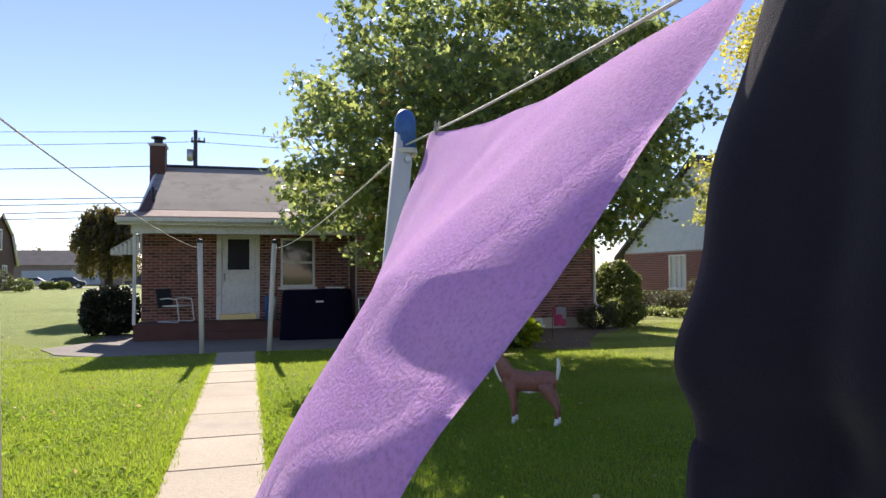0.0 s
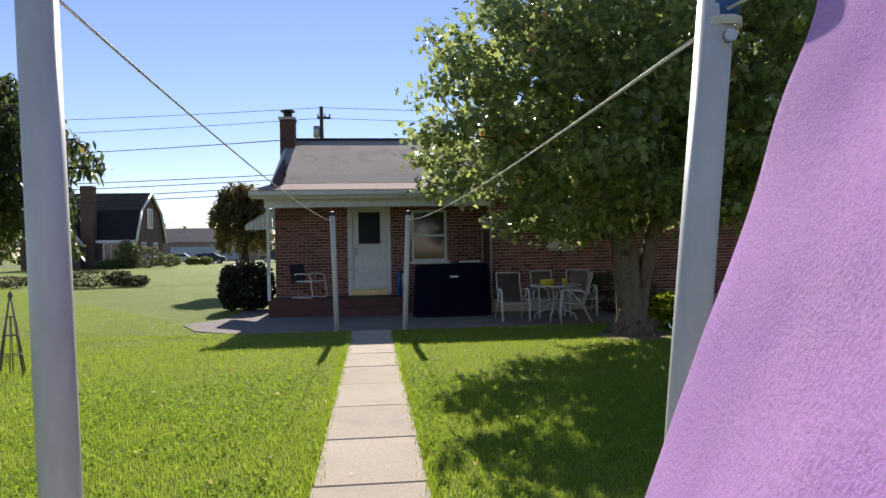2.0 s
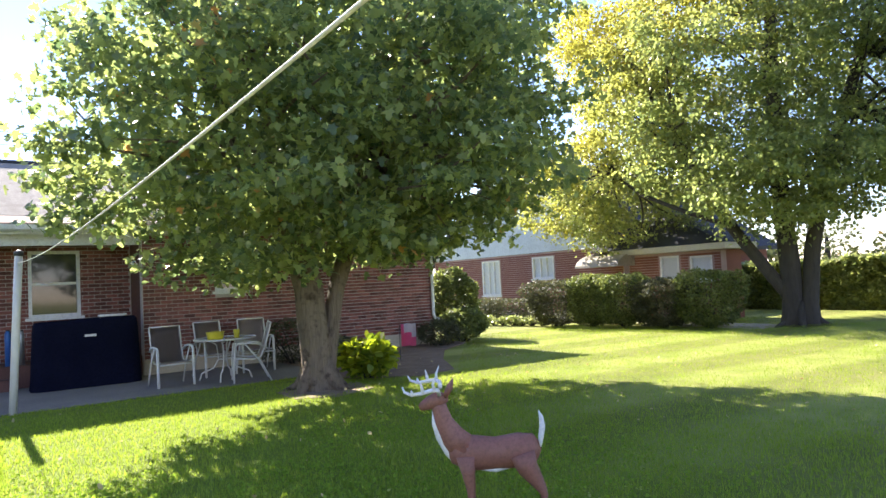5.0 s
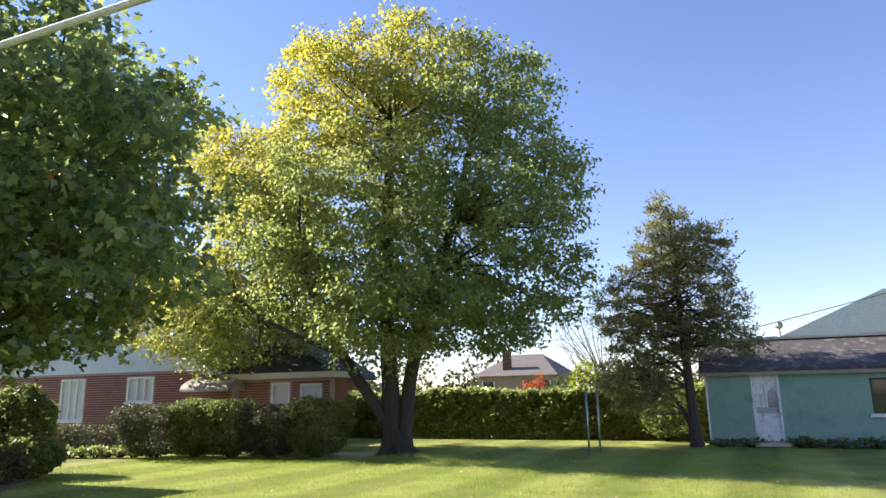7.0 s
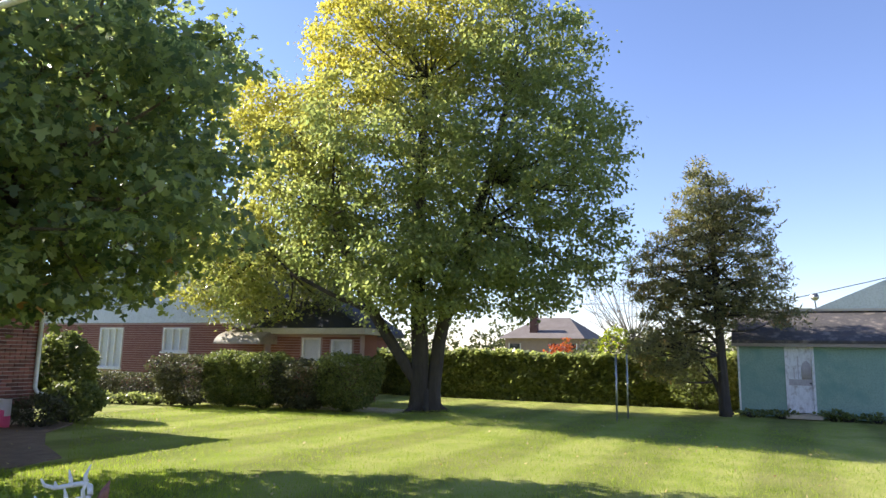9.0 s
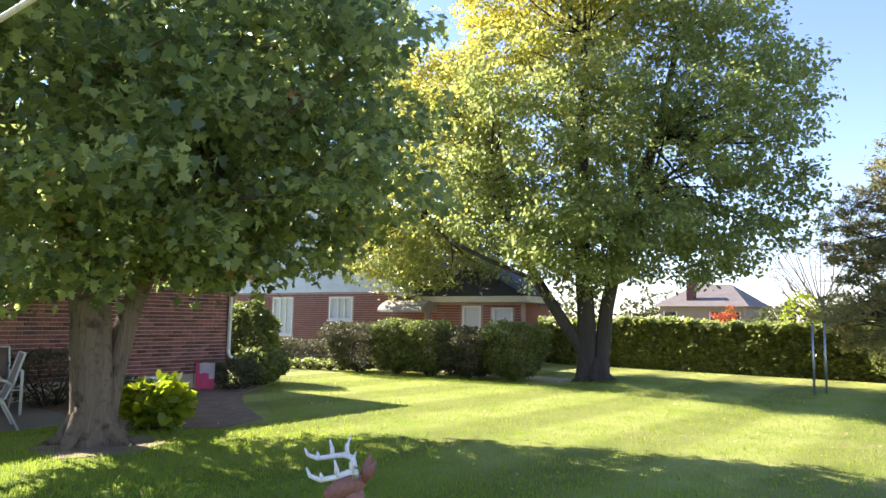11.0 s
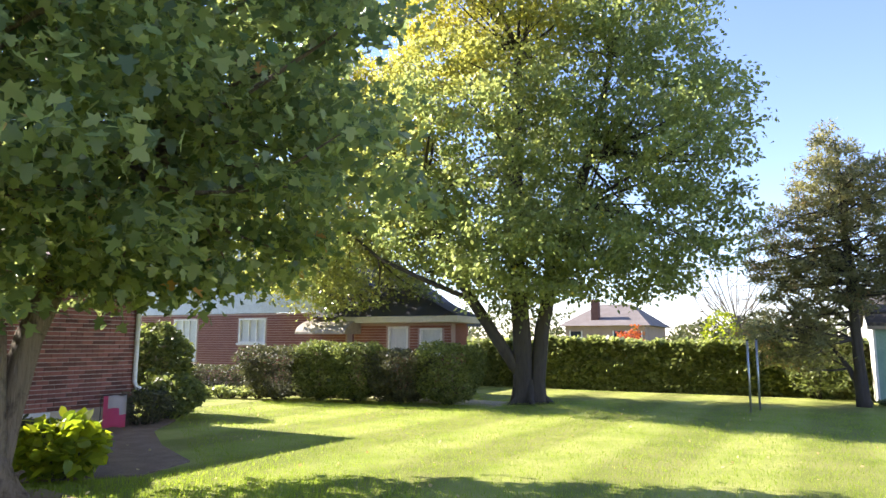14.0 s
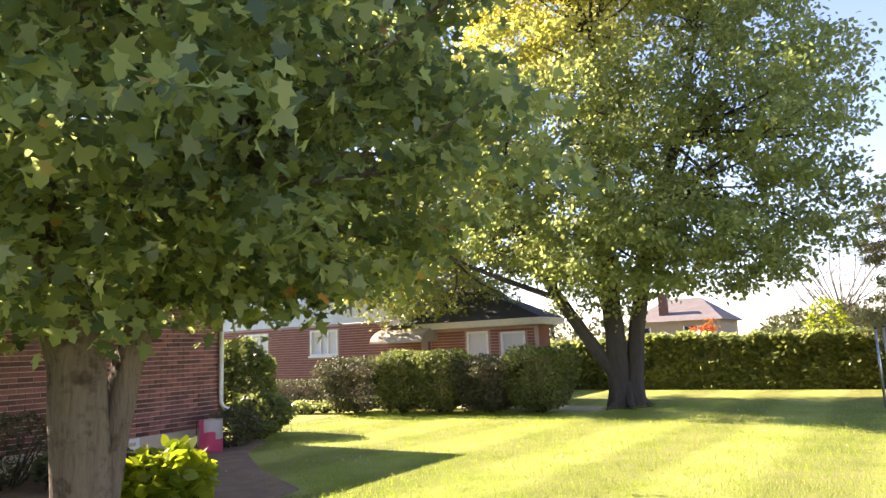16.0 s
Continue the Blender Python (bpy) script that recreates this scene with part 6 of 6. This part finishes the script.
WHITE_CAR = surface("white_car_paint", (0.7, 0.7, 0.7), (0.74, 0.74, 0.74), 0.25, 2, 20, 0.0)
DARK_CAR = surface("dark_car_paint", (0.03, 0.03, 0.04), (0.05, 0.05, 0.06), 0.25, 2, 20, 0.0)
for x, y, turn, paint, lb in ((-27.5, 101, 8, WHITE_CAR, "white car parked across the street"), (-22.4, 97, 5, DARK_CAR, "dark car parked on the street"), (-24.6, 102.5, 12, WHITE_CAR, "white car parked across the street"), (-13.8, 100, 2, DARK_CAR, "dark car parked on the street"), (-9.5, 92, 4, WHITE_CAR, "white car parked across the street")):
    car((x, y, 0.02), turn, paint, lb)
for k, (x, y, r, hh) in enumerate(((-33, 96, 5, 8.6), (-37.5, 150, 5, 6.2), (-26, 160, 7, 8.5), (-18, 165, 6, 9), (-45, 150, 8, 10), (-62, 120, 8, 10), (-10, 150, 7, 7.5), (-75, 100, 9, 11), (-14, 112, 3, 3.2), (4, 170, 9, 8), (-90, 160, 10, 12), (25, 150, 9, 8))):
    far_tree((x, y, 0), r, hh, FAR_LEAF, 140 + k, "distant hazy green tree beyond the street", 1300, 0.8, 0.12)

# utility pole and its wires
up = thing("utility_pole", (-2.95, 43.2, 0), "dark wooden utility pole with transformer and cross-arm", "utility pole")
part("pole", tubed([(0, 0, -0.2), (0, 0, 10.3)], [0.16, 0.11], 10), DARK_BARK, up)
part("cross_arm", boxed(-0.25, 0.55, -0.06, 0.06, 9.55, 9.68), DARK_BARK, up)
part("transformer", tubed([(-0.3, 0, 8.4), (-0.3, 0, 8.45), (-0.3, 0, 9.1), (-0.3, 0, 9.15)], [0.1, 0.2, 0.2, 0.1], 12), METAL, up, smooth=True)
for x in (-0.2, 0.5, 0.2):
    part("insulator", tubed([(x, 0, 9.68), (x, 0, 9.85)], 0.05, 8), METAL, up)
for z, sag, x1, y1, z1 in ((10.25, 0.6, -60, 50, 10.4), (9.6, 0.7, -60, 50, 9.4), (6.3, 0.5, -60, 50, 6.2), (6.0, 0.5, -60, 50, 5.7), (5.6, 0.6, -60, 50, 5.2), (5.2, 0.5, -60, 50, 4.8), (10.25, 0.5, 45, 40, 10.0), (9.6, 0.5, 45, 40, 9.3), (6.0, 0.5, 45, 40, 5.6)):
    rope("power_line", curve_pts((-2.95, 43.2, z), (x1, y1, z1), sag, 20), 0.026 if z < 7 else 0.016, "thin dark overhead power line", WIRE, "power line", "overhead lines")
rope("power_line", curve_pts((-2.4, 20.7, 4.6), (-40, 47, 8.0), 0.4, 20), 0.013, "thin dark overhead service line to the house", WIRE, "power line", "overhead lines")
rope("power_line", curve_pts((SX + 2.1, 4.3, 3.0), (36, -14, 8.2), 0.05, 16), 0.014, "thin dark overhead wire behind the shed", WIRE, "power line", "overhead lines")
rope("power_line", curve_pts((60, 40, 6.2), (60, 2, 6.4), 0.3, 16), 0.016, "thin dark overhead wire over distant roofs", WIRE, "power line", "overhead lines")
# ---- lawn blades and fallen leaves ----
rng = np.random.default_rng(200)


def lawn_patch(count, x0, x1, y0, y1, size, seed):
    r = np.random.default_rng(seed)
    p = np.stack([r.uniform(x0, x1, count), r.uniform(y0, y1, count), np.zeros(count)], 1)
    walk_on = (p[:, 0] > WALK_L - 0.0) & (p[:, 0] < WALK_R + 0.0) & (p[:, 1] < 14.2)
    patio_on = (p[:, 1] > 14.28) & (p[:, 0] > -2.6 - 0.7 * (p[:, 1] - 14.4)) & (p[:, 0] < 5.2)
    bed_on = (p[:, 0] > 4.8) & (p[:, 0] < 9.9) & (p[:, 1] > 12.6 + np.maximum(0, p[:, 0] - 6.8) * 1.3) & (p[:, 1] > 12.6 + np.maximum(0, 6.0 - p[:, 0]))
    soil_on = ((p[:, 0] - 4.4) / 0.7) ** 2 + ((p[:, 1] - 12.55) / 0.65) ** 2 < r.uniform(0.3, 1.2, count)
    # thin out towards the borders of the stretch
    rim = np.minimum(np.minimum(p[:, 0] - x0, x1 - p[:, 0]), np.minimum(p[:, 1] - y0, y1 - p[:, 1]))
    thin = (p[:, 1] < 14.0) & (rim < 2.2 * r.uniform(0, 1, count) * (1 + 0.5 * np.sin(p[:, 0] * 1.7) * np.sin(p[:, 1] * 1.3)))
    p = p[~(walk_on | patio_on | bed_on | soil_on | thin)]
    return p, size * r.uniform(0.5, 1.4, len(p))


near, s1 = lawn_patch(380000, -7, 7.5, 0.8, 14.4, 0.036, 201)
far, s2 = lawn_patch(120000, 4, 19, 1.5, 18.0, 0.034, 202)
left, s3 = lawn_patch(170000, -20, -3.5, 3.0, 36.0, 0.04, 203)
close, s4 = lawn_patch(230000, -4.2, 4.8, 0.6, 9.5, 0.032, 204)
pts, sizes = np.concatenate([near, far, left, close]), np.concatenate([s1, s2, s3, s4])
me = leaf_mesh("grass_blades", pts, sizes, BLADES, rng, upright=True, fold=0.0)
me.materials.append(BLADE)
tagged(new("grass", me), "short mown green grass blades", "grass", kind="stuff")
# taller tufts along the path's edges
ey = rng.uniform(2.5, 14.1, 9000)
ex = np.where(rng.uniform(0, 1, 9000) < 0.5, WALK_L - 0.012 + rng.normal(0, 0.028, 9000), WALK_R + 0.012 + rng.normal(0, 0.028, 9000))
me = leaf_mesh("edge_blades", np.stack([ex, ey, np.zeros(9000)], 1), 0.055 * rng.uniform(0.5, 1.3, 9000), BLADES, rng, upright=True, fold=0.0)
me.materials.append(BLADE)
tagged(new("edge_grass", me), "longer grass tufts along the path's edges", "grass", kind="stuff")
# low clover among the grass beside the path
cp, cs = lawn_patch(95000, -5.5, 5.5, 1.2, 11.0, 0.022, 205)
cp[:, 2] = rng.uniform(0.012, 0.034, len(cp))
keep = np.array([noise.noise((a * 1.3, b * 1.3, 8.8)) > -0.12 for a, b, _ in cp])
me = leaf_mesh("clover_leaves", cp[keep], cs[keep], [(0, 0), (0.45, 0.35), (0.35, 0.85), (0, 1.0), (-0.35, 0.85), (-0.45, 0.35)], rng, 0.0)
me.materials.append(foliage("clover_leaf", (0.15, 0.24, 0.026), (0.24, 0.33, 0.045), (0.38, 0.38, 0.12), 0.1, 0.4, 0.7, big=1.2, glow=2.2, shine=0.15))
tagged(new("clover", me), "low broad-leaved clover among the lawn grass", "clover", kind="stuff")
k = 420
lp = np.stack([rng.uniform(-9, 17, k), rng.uniform(3, 20, k), np.full(k, 0.035)], 1)
lp = lp[~((lp[:, 1] > 14.2) & (lp[:, 0] > -3) & (lp[:, 0] < 5.4)) & ~((np.abs(lp[:, 0]) < 0.5) & (rng.uniform(0, 1, k) < 0.9))]
me = leaf_mesh("fallen", lp, 0.055 * rng.uniform(0.6, 1.3, len(lp)), OVAL, rng, 0.0)
me.materials.append(foliage("fallen_leaf", (0.4, 0.3, 0.12), (0.55, 0.45, 0.22), (0.25, 0.14, 0.06), 0.3, 0.3, 0.6))
tagged(new("fallen_leaves", me), "dry yellow leaves fallen on the lawn", "leaves", kind="stuff")

# ---- bricks of the house front ----
BW, BH, BD, JOINT = 0.2, 0.062, 0.03, 0.012
brick_me = bpy.data.meshes.new("brick")
bm = bmesh.new()
box(bm, 0, BW, -0.008, BD, 0, BH)
bm.to_mesh(brick_me)
bm.free()
brick_me.materials.append(BRICK)


def bricks(wall, x0, x1, z0, z1, face, holes, single, max_single):
    """Lays a running bond on a wall's face; those inside the stretch `single` are pieces of their own."""
    r = np.random.default_rng(int(face * 10))
    made, row = 0, 0
    z = z0
    verts, faces = [], []
    while z + BH < z1:
        x = x0 + (0 if row % 2 else -(BW + JOINT) / 2)
        while x < x1 - 0.03:
            a, b = max(x, x0), min(x + BW, x1)
            for h in holes:
                if z < h[3] and z + BH > h[2] and a < h[1] and b > h[0]:
                    if h[0] - a > b - h[1]:
                        b = min(b, h[0])
                    else:
                        a = max(a, h[1])
            if b - a > 0.02:
                proud = r.uniform(-0.003, 0.003)
                if made < max_single and b - a > BW - 0.001 and single[0] < a < single[1] and single[2] < z < single[3]:
                    o = new("brick", brick_me)
                    o.parent = wall
                    o.location = (a, face + proud, z)
                    made += 1
                else:
                    base = len(verts)
                    y0, y1 = face - 0.008 + proud, face + BD
                    verts += [(u, v, w) for u in (a, b) for v in (y0, y1) for w in (z, z + BH)]
                    faces += [tuple(base + i for i in f) for f in ((0, 1, 3, 2), (4, 6, 7, 5), (0, 4, 5, 1), (2, 3, 7, 6), (0, 2, 6, 4), (1, 5, 7, 3))]
            x += BW + JOINT
        z += BH + JOINT
        row += 1
    me = bpy.data.meshes.new("bricks")
    me.from_pydata(verts, [], faces)
    me.materials.append(BRICK_REST)
    o = new("brickwork", me)
    o.parent = wall
    tagged(o, kind="stuff")


walls = {o.name: o for o in house.children}
bricks(walls["wing_wall"], XC + 0.01, X1 - 0.01, 0.31, 2.7, FRONT + 0.001, [(SMALL[0], SMALL[1], SMALL[2] - 0.06, SMALL[3])], (5.4, 9.5, 0.3, 1.5), 300)
bricks(walls["porch_wall"], X0 + 0.01, XC - 0.02, 0.41, 2.68, RECESS + 0.001, [(-0.6, 0.46, 0.0, 2.72), (WIN[0], WIN[1], WIN[2] - 0.06, WIN[3])], (9, 9, 9, 9), 0)
